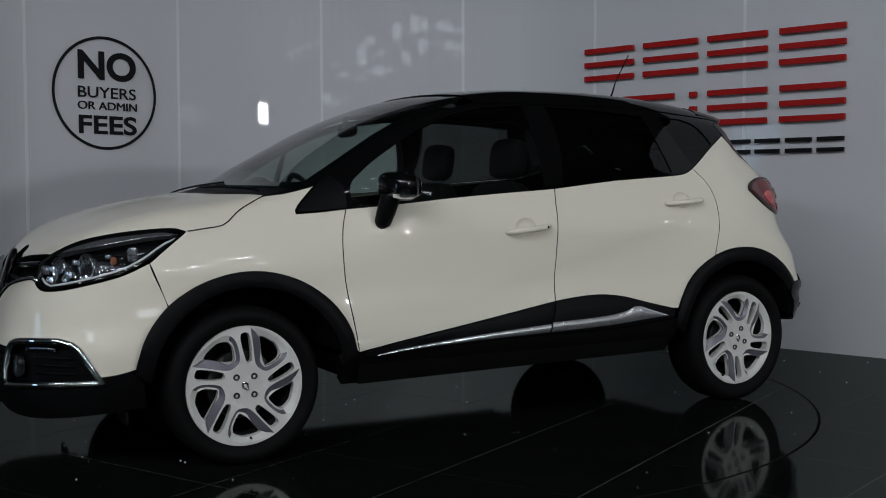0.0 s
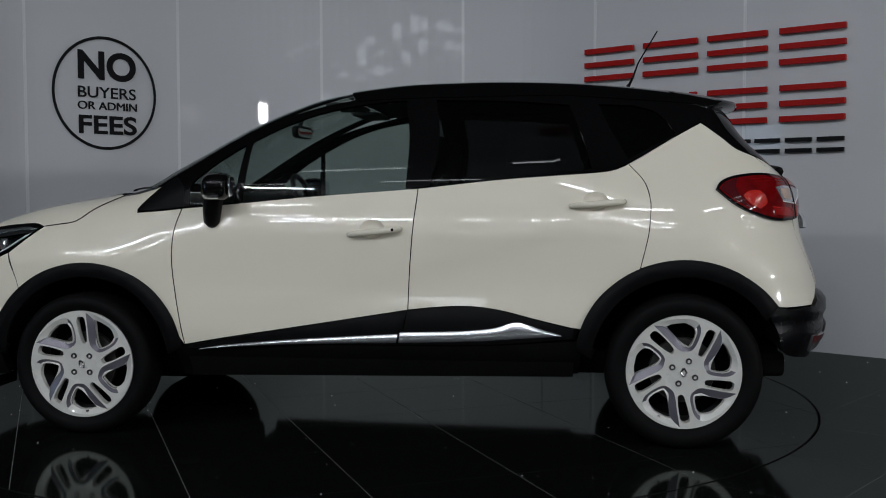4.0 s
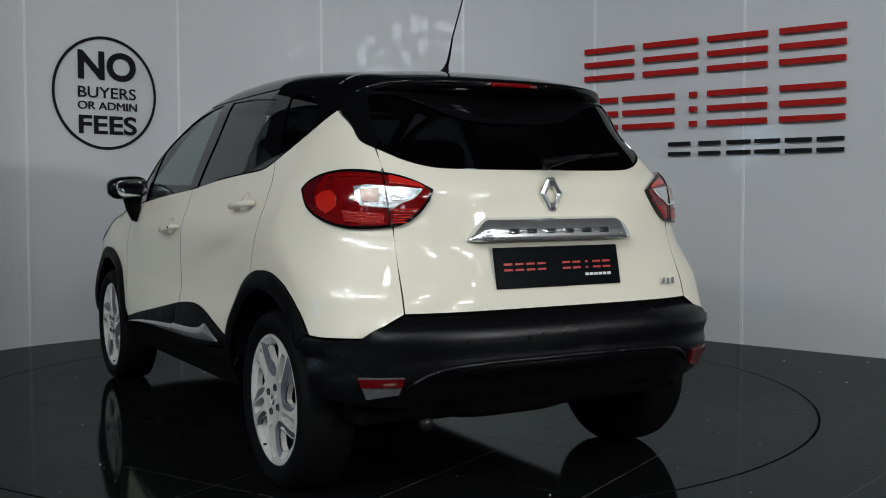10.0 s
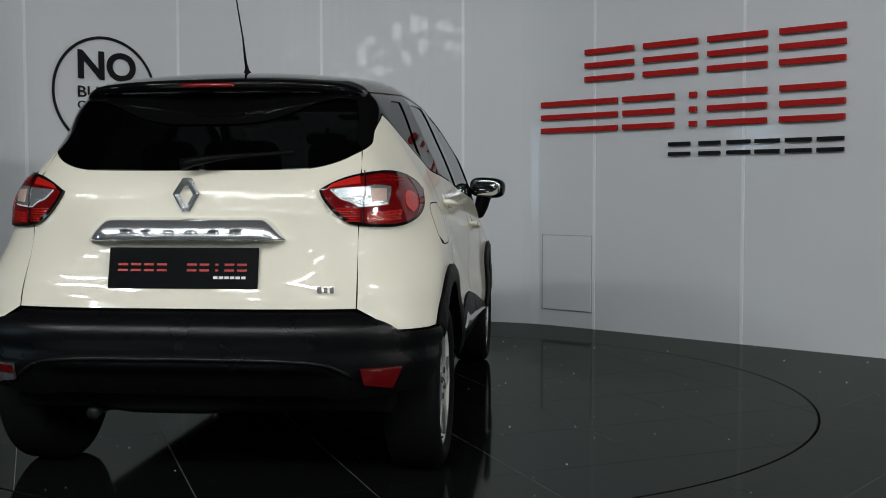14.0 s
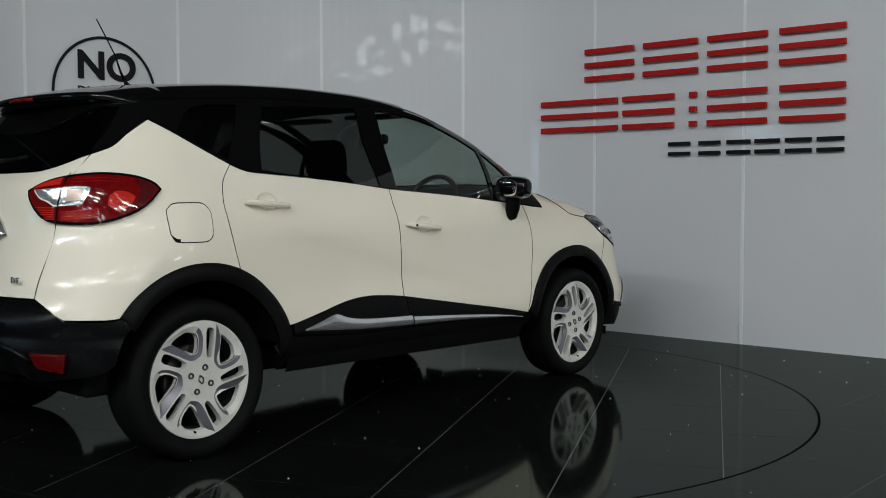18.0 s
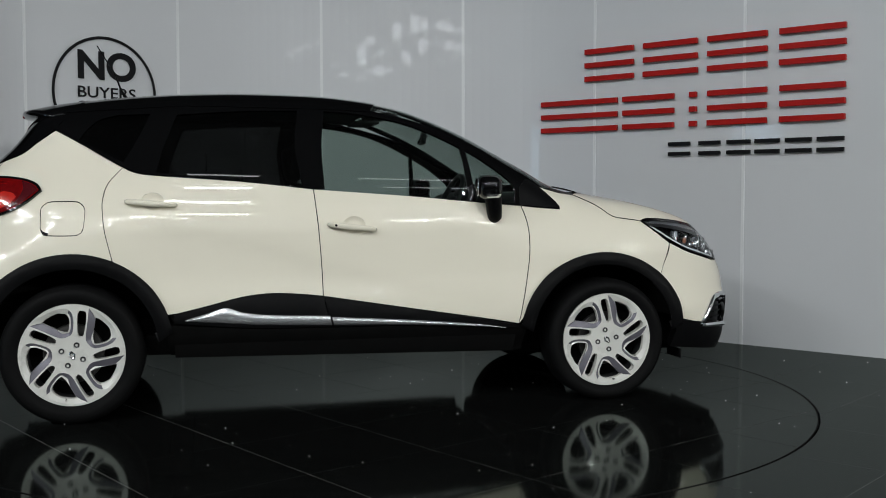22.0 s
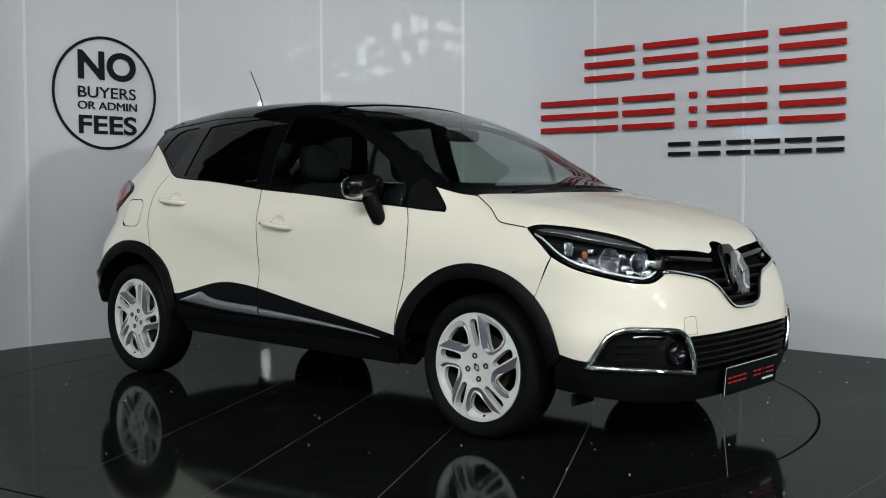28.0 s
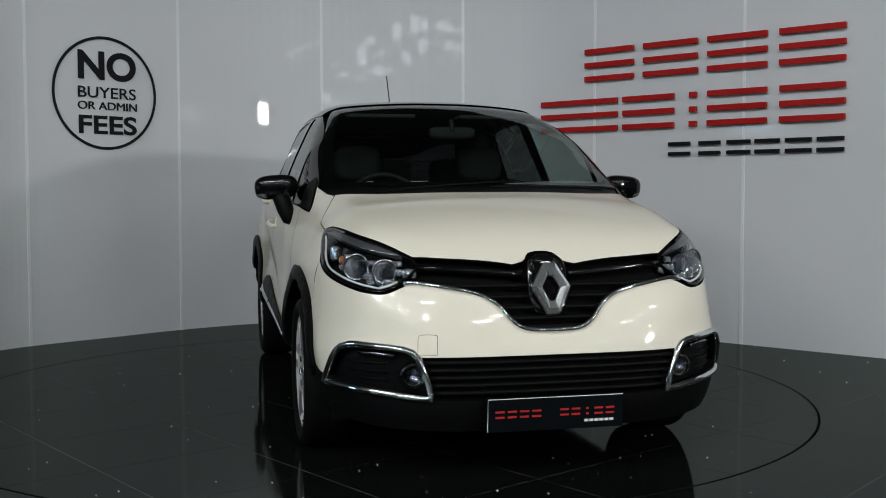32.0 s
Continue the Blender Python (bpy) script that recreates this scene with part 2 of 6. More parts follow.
class Curve:
    """A smooth monotone curve through a few stations."""

    def __init__(self, *stations):
        self.x = np.array([s[0] for s in stations], float)
        self.y = np.array([s[1] for s in stations], float)
        h, d = np.diff(self.x), np.diff(self.y) / np.diff(self.x)
        m = np.zeros(len(self.x))
        m[0], m[-1] = d[0], d[-1]
        for i in range(1, len(d)):
            if d[i - 1] * d[i] > 0:
                w1, w2 = 2 * h[i] + h[i - 1], h[i] + 2 * h[i - 1]
                m[i] = (w1 + w2) / (w1 / d[i - 1] + w2 / d[i])
        self.m, self.h = m, h

    def __call__(self, v):
        v = np.asarray(v, float)
        c = np.clip(v, self.x[0], self.x[-1])
        i = np.clip(np.searchsorted(self.x, c, side="right") - 1, 0, len(self.h) - 1)
        t = (c - self.x[i]) / self.h[i]
        y0, y1, m0, m1 = self.y[i], self.y[i + 1], self.m[i] * self.h[i], self.m[i + 1] * self.h[i]
        out = (2 * t**3 - 3 * t**2 + 1) * y0 + (t**3 - 2 * t**2 + t) * m0 + (3 * t**2 - 2 * t**3) * y1 + (t**3 - t**2) * m1
        return out + np.where(v > self.x[-1], (v - self.x[-1]) * self.m[-1], 0) + np.where(v < self.x[0], (v - self.x[0]) * self.m[0], 0)


def smax(a, b, k):
    h = np.maximum(k - np.abs(a - b), 0) / k
    return np.maximum(a, b) + h * h * k / 4


def step(v, a, b):
    t = np.clip((v - a) / (b - a), 0, 1)
    return t * t * (3 - 2 * t)


# ---- the form of the car's body ----
TOP = Curve((-1.80, 1.405), (-1.60, 1.488), (-1.40, 1.524), (-1.10, 1.560), (-0.80, 1.580), (-0.49, 1.587), (-0.18, 1.583), (0.04, 1.567), (0.26, 1.532),
            (0.417, 1.483), (0.607, 1.405), (0.767, 1.322), (0.927, 1.233), (1.056, 1.153), (1.18, 1.108), (1.36, 1.066), (1.516, 1.040), (1.673, 1.003),
            (1.80, 0.961), (1.90, 0.910), (1.98, 0.850), (2.05, 0.778), (2.10, 0.70), (2.14, 0.60))
CROWN = Curve((-1.8, 0.065), (-0.5, 0.042), (0.3, 0.055), (0.8, 0.062), (1.15, 0.045), (1.4, 0.036), (2.0, 0.030))
WIDTH = Curve((0.10, 0.72), (0.25, 0.80), (0.36, 0.842), (0.48, 0.860), (0.571, 0.855), (0.68, 0.842), (0.78, 0.840), (0.88, 0.840), (0.95, 0.830),
              (1.03, 0.806), (1.10, 0.785), (1.20, 0.748), (1.36, 0.678), (1.50, 0.610), (1.62, 0.55))
NOSE = Curve((0.10, 2.02), (0.20, 2.10), (0.32, 2.15), (0.45, 2.16), (0.60, 2.148), (0.70, 2.12), (0.78, 2.085), (0.86, 2.04), (1.0, 2.00))
TAIL = Curve((0.20, -1.72), (0.30, -1.84), (0.42, -1.93), (0.52, -1.965), (0.60, -1.965), (0.66, -1.945), (0.72, -1.928), (0.80, -1.902), (0.90, -1.877), (1.06, -1.855),
             (1.11, -1.832), (1.15, -1.785), (1.22, -1.718), (1.30, -1.635), (1.38, -1.575), (1.46, -1.53), (1.60, -1.47))


def body(x, y, z):
    """Below nought inside the car's body, above it outside."""
    ay = np.abs(y)
    w = WIDTH(z) - 0.11 * np.maximum(x - 0.6, 0) * step(z, 0.75, 1.0) - 0.16 * np.maximum(x - 1.2, 0) ** 2
    w = w - 0.10 * np.maximum(-x - 0.8, 0) * step(z, 1.0, 1.3) + 0.022 * np.exp(-(((x + 1.35) / 0.4) ** 2) - ((z - 0.72) / 0.2) ** 2)
    w = w - 0.042 * step(-x, 1.32, 1.60) * step(z, 0.80, 0.96) * (1 - step(z, 1.30, 1.42))
    w = w + 0.014 * step(x, 1.30, 1.55) * step(z, 0.80, 0.92) + 0.02 * step(x, 1.6, 1.85) * (1 - step(z, 0.45, 0.60))
    crease = z - (0.93 - 0.27 * (x + 0.95))
    w = w + 0.0045 * np.tanh(crease / 0.035) * step(x, -1.15, -0.9) * (1 - step(x, 0.45, 0.8)) * step(z, 0.52, 0.64) * (1 - step(z, 0.93, 1.02))
    top = TOP(x) - CROWN(x) * (ay / 0.62) ** 2.3
    nose = NOSE(z) - (0.62 + 0.06 * step(z, 0.46, 0.60)) * ay**3.7
    tail = TAIL(z) + (0.46 + 0.28 * step(z, 0.72, 0.95)) * ay**4.3
    f = smax(ay - w, z - top, 0.11)
    f = smax(f, x - nose, 0.12)
    return smax(f, tail - x, 0.12)


class View:
    """A way of laying flat outlines on the body: to flat (u, v) and back to a ray."""

    def flat(self, p):
        return (p[0], p[1])


class SideView(View):
    # outlines are (x, z); rays go out along +y
    def ray(self, u, v):
        o = np.stack([u, 0 * u, v], -1)
        return o, np.tile([0.0, 1.0, 0.0], (len(u), 1))


class RearView(View):
    # outlines are (y, z); rays go back along -x
    def __init__(self, sign=-1.0, start=-0.9):
        self.sign, self.start = sign, start

    def ray(self, u, v):
        return np.stack([0 * u + self.start, u, v], -1), np.tile([self.sign, 0.0, 0.0], (len(u), 1))


class UpView(View):
    # outlines are (x, y); rays go up
    def ray(self, u, v):
        return np.stack([u, v, 0 * u + 0.9], -1), np.tile([0.0, 0.0, 1.0], (len(u), 1))


class RoundView(View):
    # outlines are (x, y, z); rays fan out from an upright axis at (ax, ay)
    def __init__(self, ax, ay):
        self.a = (ax, ay)

    def flat(self, p):
        return (math.atan2(p[1] - self.a[1], p[0] - self.a[0]) % (2 * math.pi) if self.a[0] < 0 else math.atan2(p[1] - self.a[1], p[0] - self.a[0]), p[2])

    def ray(self, u, v):
        return np.stack([0 * u + self.a[0], 0 * u + self.a[1], v], -1), np.stack([np.cos(u), np.sin(u), 0 * u], -1)


class RollView(View):
    # outlines are (x, y, z); rays fan out from an axis along the car at height h
    def __init__(self, h):
        self.h = h

    def flat(self, p):
        return (p[0], math.atan2(p[1], p[2] - self.h))

    def ray(self, u, v):
        return np.stack([u, 0 * u, 0 * u + self.h], -1), np.stack([0 * u, np.sin(v), np.cos(v)], -1)


SIDE, REAR, CORNER_R, CORNER_F, ROLL = SideView(), RearView(), RoundView(-1.0, 0.25), RoundView(1.0, 0.0), RollView(0.45)
CORNER_B = RoundView(-1.0, 0.0)


def onto(view, u, v, off):
    """The body's points and normals on the rays of flat points, lifted by off."""
    o, d = view.ray(u, v)
    lo, hi = np.zeros(len(u)), np.full(len(u), 1.6)
    for _ in range(34):
        mid = (lo + hi) / 2
        p = o + d * mid[:, None]
        inside = body(p[:, 0], p[:, 1], p[:, 2]) < 0
        lo, hi = np.where(inside, mid, lo), np.where(inside, hi, mid)
    p = o + d * lo[:, None]
    e = 0.004
    n = np.stack([body(p[:, 0] + e, p[:, 1], p[:, 2]) - body(p[:, 0] - e, p[:, 1], p[:, 2]),
                  body(p[:, 0], p[:, 1] + e, p[:, 2]) - body(p[:, 0], p[:, 1] - e, p[:, 2]),
                  body(p[:, 0], p[:, 1], p[:, 2] + e) - body(p[:, 0], p[:, 1], p[:, 2] - e)], -1)
    n /= np.linalg.norm(n, axis=1)[:, None] + 1e-12
    return p + n * (off[:, None] if isinstance(off, np.ndarray) else off), n


def spline(pts, per=8):
    """Points of a smooth line through pts."""
    p = np.array(pts, float)
    if len(p) < 3:
        t = np.linspace(0, 1, per * 2)[:, None]
        return p[0] * (1 - t) + p[-1] * t
    q = np.vstack([2 * p[0] - p[1], p, 2 * p[-1] - p[-2]])
    out = []
    for i in range(1, len(q) - 2):
        t = np.linspace(0, 1, per, endpoint=False)[:, None]
        a, b, c, d = q[i - 1], q[i], q[i + 1], q[i + 2]
        out.append(0.5 * (2 * b + (c - a) * t + (2 * a - 5 * b + 4 * c - d) * t * t + (3 * b - a - 3 * c + d) * t**3))
    return np.vstack(out + [p[-1:]])


def outline(view, runs, spacing, closed=True):
    """The flat closed outline: each run is smooth, runs meet in corners."""
    line = []
    for run in runs:
        s = spline([view.flat(p) for p in run])
        line.append(s[:-1] if closed else s)
    line = np.vstack(line)
    loop = np.vstack([line, line[:1]]) if closed else line
    seg = np.hypot(*np.diff(loop, axis=0).T)
    keep = [0]
    run_len = 0.0
    for i, s in enumerate(seg):
        run_len += s
        corner = False
        if i + 1 < len(loop) - 1 and seg[i] > 1e-9 and seg[min(i + 1, len(seg) - 1)] > 1e-9:
            a, b = loop[i + 1] - loop[i], loop[min(i + 2, len(loop) - 1)] - loop[i + 1]
            corner = abs(a[0] * b[1] - a[1] * b[0]) > 0.25 * np.hypot(*a) * np.hypot(*b)
        if run_len >= spacing or corner:
            if i + 1 < len(loop) - 1 or not closed:
                keep.append(i + 1)
            run_len = 0.0
    out = loop[keep]
    good = [0] + [i for i in range(1, len(out)) if np.hypot(*(out[i] - out[i - 1])) > 1e-4]
    return out[good]


def area(loop):
    x, y = loop[:, 0], loop[:, 1]
    return 0.5 * np.sum(x * np.roll(y, -1) - y * np.roll(x, -1))


def shrink(loop, d):
    if area(loop) < 0:
        loop = loop[::-1]
    a, b = loop - np.roll(loop, 1, 0), np.roll(loop, -1, 0) - loop
    na = np.stack([-a[:, 1], a[:, 0]], -1) / (np.hypot(a[:, 0], a[:, 1])[:, None] + 1e-12)
    nb = np.stack([-b[:, 1], b[:, 0]], -1) / (np.hypot(b[:, 0], b[:, 1])[:, None] + 1e-12)
    n = na + nb
    n /= np.maximum(np.sum(n * n, -1)[:, None] / 2, 0.6)
    return loop + n * d


def within(pts, loop):
    x, y = pts[:, 0], pts[:, 1]
    inside = np.zeros(len(pts), bool)
    for (x0, y0), (x1, y1) in zip(loop, np.roll(loop, -1, 0)):
        if y0 == y1:
            continue
        hit = ((y0 > y) != (y1 > y)) & (x < (x1 - x0) * (y - y0) / (y1 - y0) + x0)
        inside ^= hit
    return inside


from mathutils.geometry import delaunay_2d_cdt


def fill(loops, res):
    """Flat triangles inside the first loop and outside the others."""
    pts = np.vstack(loops)
    lo, hi = loops[0].min(0), loops[0].max(0)
    gx, gy = np.meshgrid(np.arange(lo[0] + res / 2, hi[0], res), np.arange(lo[1] + res / 2, hi[1], res))
    gx[1::2] += res / 2
    g = np.stack([gx.ravel(), gy.ravel()], -1)
    ok = within(g, loops[0])
    for h in loops[1:]:
        ok &= ~within(g, h)
    g = g[ok]
    if len(g):
        near = np.min(np.hypot(g[:, None, 0] - pts[None, :, 0], g[:, None, 1] - pts[None, :, 1]), axis=1)
        g = g[near > res * 0.45]
    edges, n = [], 0
    for l in loops:
        edges += [(n + i, n + (i + 1) % len(l)) for i in range(len(l))]
        n += len(l)
    everything = np.vstack([pts, g]) if len(g) else pts
    v, _, f, *_ = delaunay_2d_cdt([Vector(p) for p in everything], edges, [], 0, 1e-6)
    v = np.array([tuple(p) for p in v])
    f = np.array([t for t in f if len(t) == 3])
    c = v[f].mean(1)
    ok = within(c, loops[0])
    for h in loops[1:]:
        ok &= ~within(c, h)
    return v, f[ok]


def shell(name, p, n, faces, border, mat, parent, label="", rim=0.012, mirror=False, lip=0.003):
    """A panel as a mesh: its face, and an edge that turns inwards all round, with the body's own normals."""
    if mirror:
        p, n, faces = p * [1, -1, 1], n * [1, -1, 1], faces[:, ::-1]
    verts, norms, fs = [p], [n], [tuple(int(i) for i in t) for t in faces]
    base = len(p)
    if rim:
        for a, b in border:
            q = np.array([p[a], p[b], p[b] - n[b] * rim, p[a] - n[a] * rim])
            side = np.cross(q[1] - q[0], n[a])
            side /= np.linalg.norm(side) + 1e-12
            verts.append(q)
            norms.append(np.tile(side, (4, 1)))
            fs.append((base, base + 3, base + 2, base + 1))
            base += 4
    me = bpy.data.meshes.new(name)
    me.from_pydata(np.vstack(verts).tolist(), [], fs)
    # cream panels get near-black edges: the shade in the gaps put into colour
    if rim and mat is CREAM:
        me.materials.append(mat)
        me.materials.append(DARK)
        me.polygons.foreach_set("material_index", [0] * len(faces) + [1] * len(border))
    me.shade_smooth()
    me.normals_split_custom_set_from_vertices(np.vstack(norms).tolist())
    return link_mesh(name, me, mat, parent, label)


def panel(name, view, runs, mat, parent, label="", off=0.0, gap=0.0022, res=0.035, rim=0.014, holes=(), sides=(False,), bulge=0.0, soft_edge=0.03, relief=None):
    """A panel of the body in a flat outline; sides: False the left one, True its mirror on the right."""
    loops = [shrink(outline(view, runs, res * 0.6), gap)] + [shrink(outline(view, h, res * 0.6), -gap) for h in holes]
    v, f = fill(loops, res)
    if bulge:
        edge = np.vstack(loops)
        d = np.min(np.hypot(v[:, None, 0] - edge[None, :, 0], v[:, None, 1] - edge[None, :, 1]), axis=1)
        off = off + bulge * step(d, 0, soft_edge)
    p, n = onto(view, v[:, 0], v[:, 1], off)
    if relief:
        p = p + n * relief(p)[:, None]
    # faces turn their front outwards
    a = np.cross(p[f[:, 1]] - p[f[:, 0]], p[f[:, 2]] - p[f[:, 0]])
    flip = np.sum(a * n[f[:, 0]], -1) < 0
    f[flip] = f[flip][:, ::-1]
    if bulge or relief:
        a = np.cross(p[f[:, 1]] - p[f[:, 0]], p[f[:, 2]] - p[f[:, 0]])
        n = np.zeros_like(p)
        for i in range(3):
            np.add.at(n, f[:, i], a)
        n /= np.linalg.norm(n, axis=1)[:, None] + 1e-12
    count = {}
    for t in f:
        for i in range(3):
            e = (int(t[i]), int(t[(i + 1) % 3]))
            count[e] = count.get(e, 0) + 1
    border = [e for e in count if (e[1], e[0]) not in count]
    return [shell(name, p, n, f, [(b, a) for a, b in border] if m else border, mat, parent, label, rim, m) for m in sides]


BOTH = (False, True)

# ---- the room ----
WALL_LINE = spline([(-2.95, 1.08), (-2.69, 1.46), (-2.422, 1.837), (-1.975, 2.248), (-1.527, 2.655), (-0.983, 3.000), (-0.40, 3.18), (0.20, 3.20), (0.72, 3.08), (1.05, 2.94), (1.32, 2.785), (1.689, 2.438), (2.12, 1.998), (2.555, 1.553), (3.262, 0.852), (4.35, -0.24), (5.2, -1.09)], 12)
WALL_H = 3.4


def wall_at(d):
    """The point and the inward normal at a length along the wall's line."""
    seg = np.hypot(*np.diff(WALL_LINE, axis=0).T)
    run = np.concatenate([[0], np.cumsum(seg)])
    p = np.array([np.interp(d, run, WALL_LINE[:, 0]), np.interp(d, run, WALL_LINE[:, 1])])
    q = np.array([np.interp(d + 0.02, run, WALL_LINE[:, 0]), np.interp(d + 0.02, run, WALL_LINE[:, 1])])
    r = np.array([np.interp(d - 0.02, run, WALL_LINE[:, 0]), np.interp(d - 0.02, run, WALL_LINE[:, 1])])
    t = (q - r) / (np.hypot(*(q - r)) + 1e-12)
    return p, np.array([t[1], -t[0]])


def along(px, py):
    """Length along the wall's line nearest to a point."""
    seg = np.hypot(*np.diff(WALL_LINE, axis=0).T)
    run = np.concatenate([[0], np.cumsum(seg)])
    i = int(np.argmin(np.hypot(WALL_LINE[:, 0] - px, WALL_LINE[:, 1] - py)))
    return run[i]


WALL_LENGTH = float(np.sum(np.hypot(*np.diff(WALL_LINE, axis=0).T)))
SEAMS = [0.0, along(-2.422, 1.837) , along(-1.527, 2.652), along(-0.44, 3.16), along(0.72, 3.05), along(1.689, 2.438), along(2.555, 1.543), along(2.555, 1.543) + 1.235, WALL_LENGTH]
wall = thing("wall_booth", "curved white glossy panelled wall of a display booth", "wall", kind="structure")


def wall_sheet(d0, d1, z0, z1, lift, thick, n=10):
    bm = bmesh.new()
    rows = []
    for i in range(n + 1):
        p, nn = wall_at(d0 + (d1 - d0) * i / n)
        a, b = p + nn * lift, p + nn * (lift - thick)
        rows.append([bm.verts.new((*a, z0)), bm.verts.new((*a, z1)), bm.verts.new((*b, z1)), bm.verts.new((*b, z0))])
    for r, q in zip(rows, rows[1:]):
        for k in range(4):
            bm.faces.new((r[k], q[k], q[(k + 1) % 4], r[(k + 1) % 4]))
    bm.faces.new(rows[0])
    bm.faces.new(rows[-1])
    return bm


for a, b in zip(SEAMS, SEAMS[1:]):
    part("panel", wall_sheet(a + 0.002, b - 0.002, 0.0, WALL_H, 0.0, 0.03, 16), WALL, wall)
for s in SEAMS[1:-1]:
    part("joint_strip", wall_sheet(s - 0.011, s + 0.011, 0.0, WALL_H, 0.004, 0.02, 2), JOINT, wall)

# access hatch in the wall
def on_wall(d, z, lift=0.0):
    """A frame on the wall: x along it to the right, y up, z out of it."""
    p, n = wall_at(d)
    zax = Vector((n[0], n[1], 0))
    xax = Vector((0, 0, 1)).cross(zax)
    m = Matrix((xax, (0, 0, 1), zax)).transposed().to_4x4()
    m.translation = Vector((p[0] + n[0] * lift, p[1] + n[1] * lift, z))
    return m


D_RIGHT = along(1.689, 2.438)
D_LEFT = along(-2.422, 1.837)


def at_wall(bm, m):
    bmesh.ops.transform(bm, matrix=m, verts=bm.verts)
    return bm


hatch = thing("access_hatch", "white flush access hatch low in the wall", "hatch")
part("hatch_door", at_wall(box_bm((0.455, 0.59, 0.016), bevel=0.002), on_wall(D_RIGHT - 0.246, 0.43, 0.008)), WALL, hatch)
for w_, h_, x_, y_ in ((0.012, 0.61, -0.233, 0), (0.47, 0.008, 0, -0.300), (0.47, 0.006, 0, 0.299), (0.006, 0.61, 0.232, 0)):
    part("hatch_gap", at_wall(box_bm((w_, h_, 0.006)), on_wall(D_RIGHT - 0.246 + x_, 0.43 + y_, 0.004)), HATCH_GAP, hatch)

# raised lettering of the dealer's name, as plain bars of its size and colours
sign = thing("wall_sign", "raised red and black bars of a dealer sign on the wall", "sign")
TOP_ROW = [(-0.07, 0.362), (0.448, 0.892), (0.972, 1.415), (1.502, 1.950)]
LOW_ROW = [(-0.481, 0.221), (0.272, 0.706), (0.833, 0.889), (0.975, 1.417), (1.508, 1.951)]
for row, z_mid in ((TOP_ROW, 2.047), (LOW_ROW, 1.665)):
    for a_, b_ in row:
        for dz in (0.104, 0.0, -0.104):
            part("red_bar", at_wall(box_bm((b_ - a_, 0.040, 0.028), bevel=0.003), on_wall(D_RIGHT + (a_ + b_) / 2, z_mid + dz, 0.030)), SIGN_RED, sign, "raised red bar")
for a_, b_ in ((0.660, 0.838), (0.905, 1.075), (1.122, 1.300), (1.330, 1.510), (1.548, 1.730), (1.765, 1.946)):
    for dz in (0.036, -0.036):
        part("black_bar", at_wall(box_bm((b_ - a_, 0.028, 0.018), bevel=0.003), on_wall(D_RIGHT + (a_ + b_) / 2, 1.385 + dz, 0.024)), SIGN_BLACK, sign, "raised black bar")

# round notice
notice = thing("round_notice", "round black printed notice on the wall about fees", "notice")
DN = D_LEFT + 0.602
bm = bmesh.new()
rings = [[bm.verts.new((r * math.cos(2 * math.pi * k / 96), r * math.sin(2 * math.pi * k / 96), 0)) for k in range(96)] for r in (0.391, 0.413)]
for k in range(96):
    bm.faces.new((rings[0][k], rings[0][(k + 1) % 96], rings[1][(k + 1) % 96], rings[1][k]))
part("ring", at_wall(bm, on_wall(DN, 1.800, 0.006)), SIGN_BLACK, notice, "black ring")


def lettering(text, x0, x1, z0, z1, bold, name, lift=0.006):
    cu = bpy.data.curves.new(name, "FONT")
    cu.body, cu.offset, cu.resolution_u = text, bold, 6
    ob = bpy.data.objects.new(name, cu)
    scene.collection.objects.link(ob)
    bpy.context.view_layer.update()
    me = bpy.data.meshes.new_from_object(ob.evaluated_get(bpy.context.evaluated_depsgraph_get()))
    bpy.data.objects.remove(ob)
    bm = bmesh.new()
    bm.from_mesh(me)
    bpy.data.meshes.remove(me)
    xs, ys = [v.co.x for v in bm.verts], [v.co.y for v in bm.verts]
    sx, sy = (x1 - x0) / (max(xs) - min(xs)), (z1 - z0) / (max(ys) - min(ys))
    mx, my = min(xs), min(ys)
    for v in bm.verts:
        v.co = Vector(((v.co.x - mx) * sx + x0, (v.co.y - my) * sy + z0, 0))
    part(name, at_wall(bm, on_wall(DN, 0.0, lift)), SIGN_BLACK, notice, "black printed lettering")


lettering("NO", -0.215, 0.247, 1.893, 2.105, 0.036, "lettering")
lettering("BUYERS", -0.218, 0.243, 1.763, 1.845, 0.014, "lettering")
# printed in two passes for its weight
lettering("OR ADMIN", -0.222, 0.246, 1.678, 1.735, 0.0, "lettering")
lettering("OR ADMIN", -0.217, 0.251, 1.679, 1.737, 0.0, "lettering", 0.0068)
lettering("FEES", -0.215, 0.247, 1.500, 1.638, 0.026, "lettering")

# ---- floor and turntable ----
floor = part("floor", revolve_bm([(DISC_R + 0.010, 0.0), (3.0, 0.0), (6.0, 0.0), (12.0, 0.0), (26.0, 0.0)], 160, "Z"), TILE, None)
if floor.data.polygons[0].normal.z < 0:
    floor.data.flip_normals()
tagged(floor, "glossy black tiled floor", "floor", kind="structure")
# joints of the still tiles round the disc
bm = bmesh.new()
d45, n45 = Vector((0.7071, 0.7071, 0)), Vector((-0.7071, 0.7071, 0))


def joint(a, b, half=0.0011, z=0.0006):
    side = (b - a).normalized().cross(Vector((0, 0, 1))) * half
    bm.faces.new([bm.verts.new((*(p.xy), z)) for p in (a - side, b - side, b + side, a + side)])


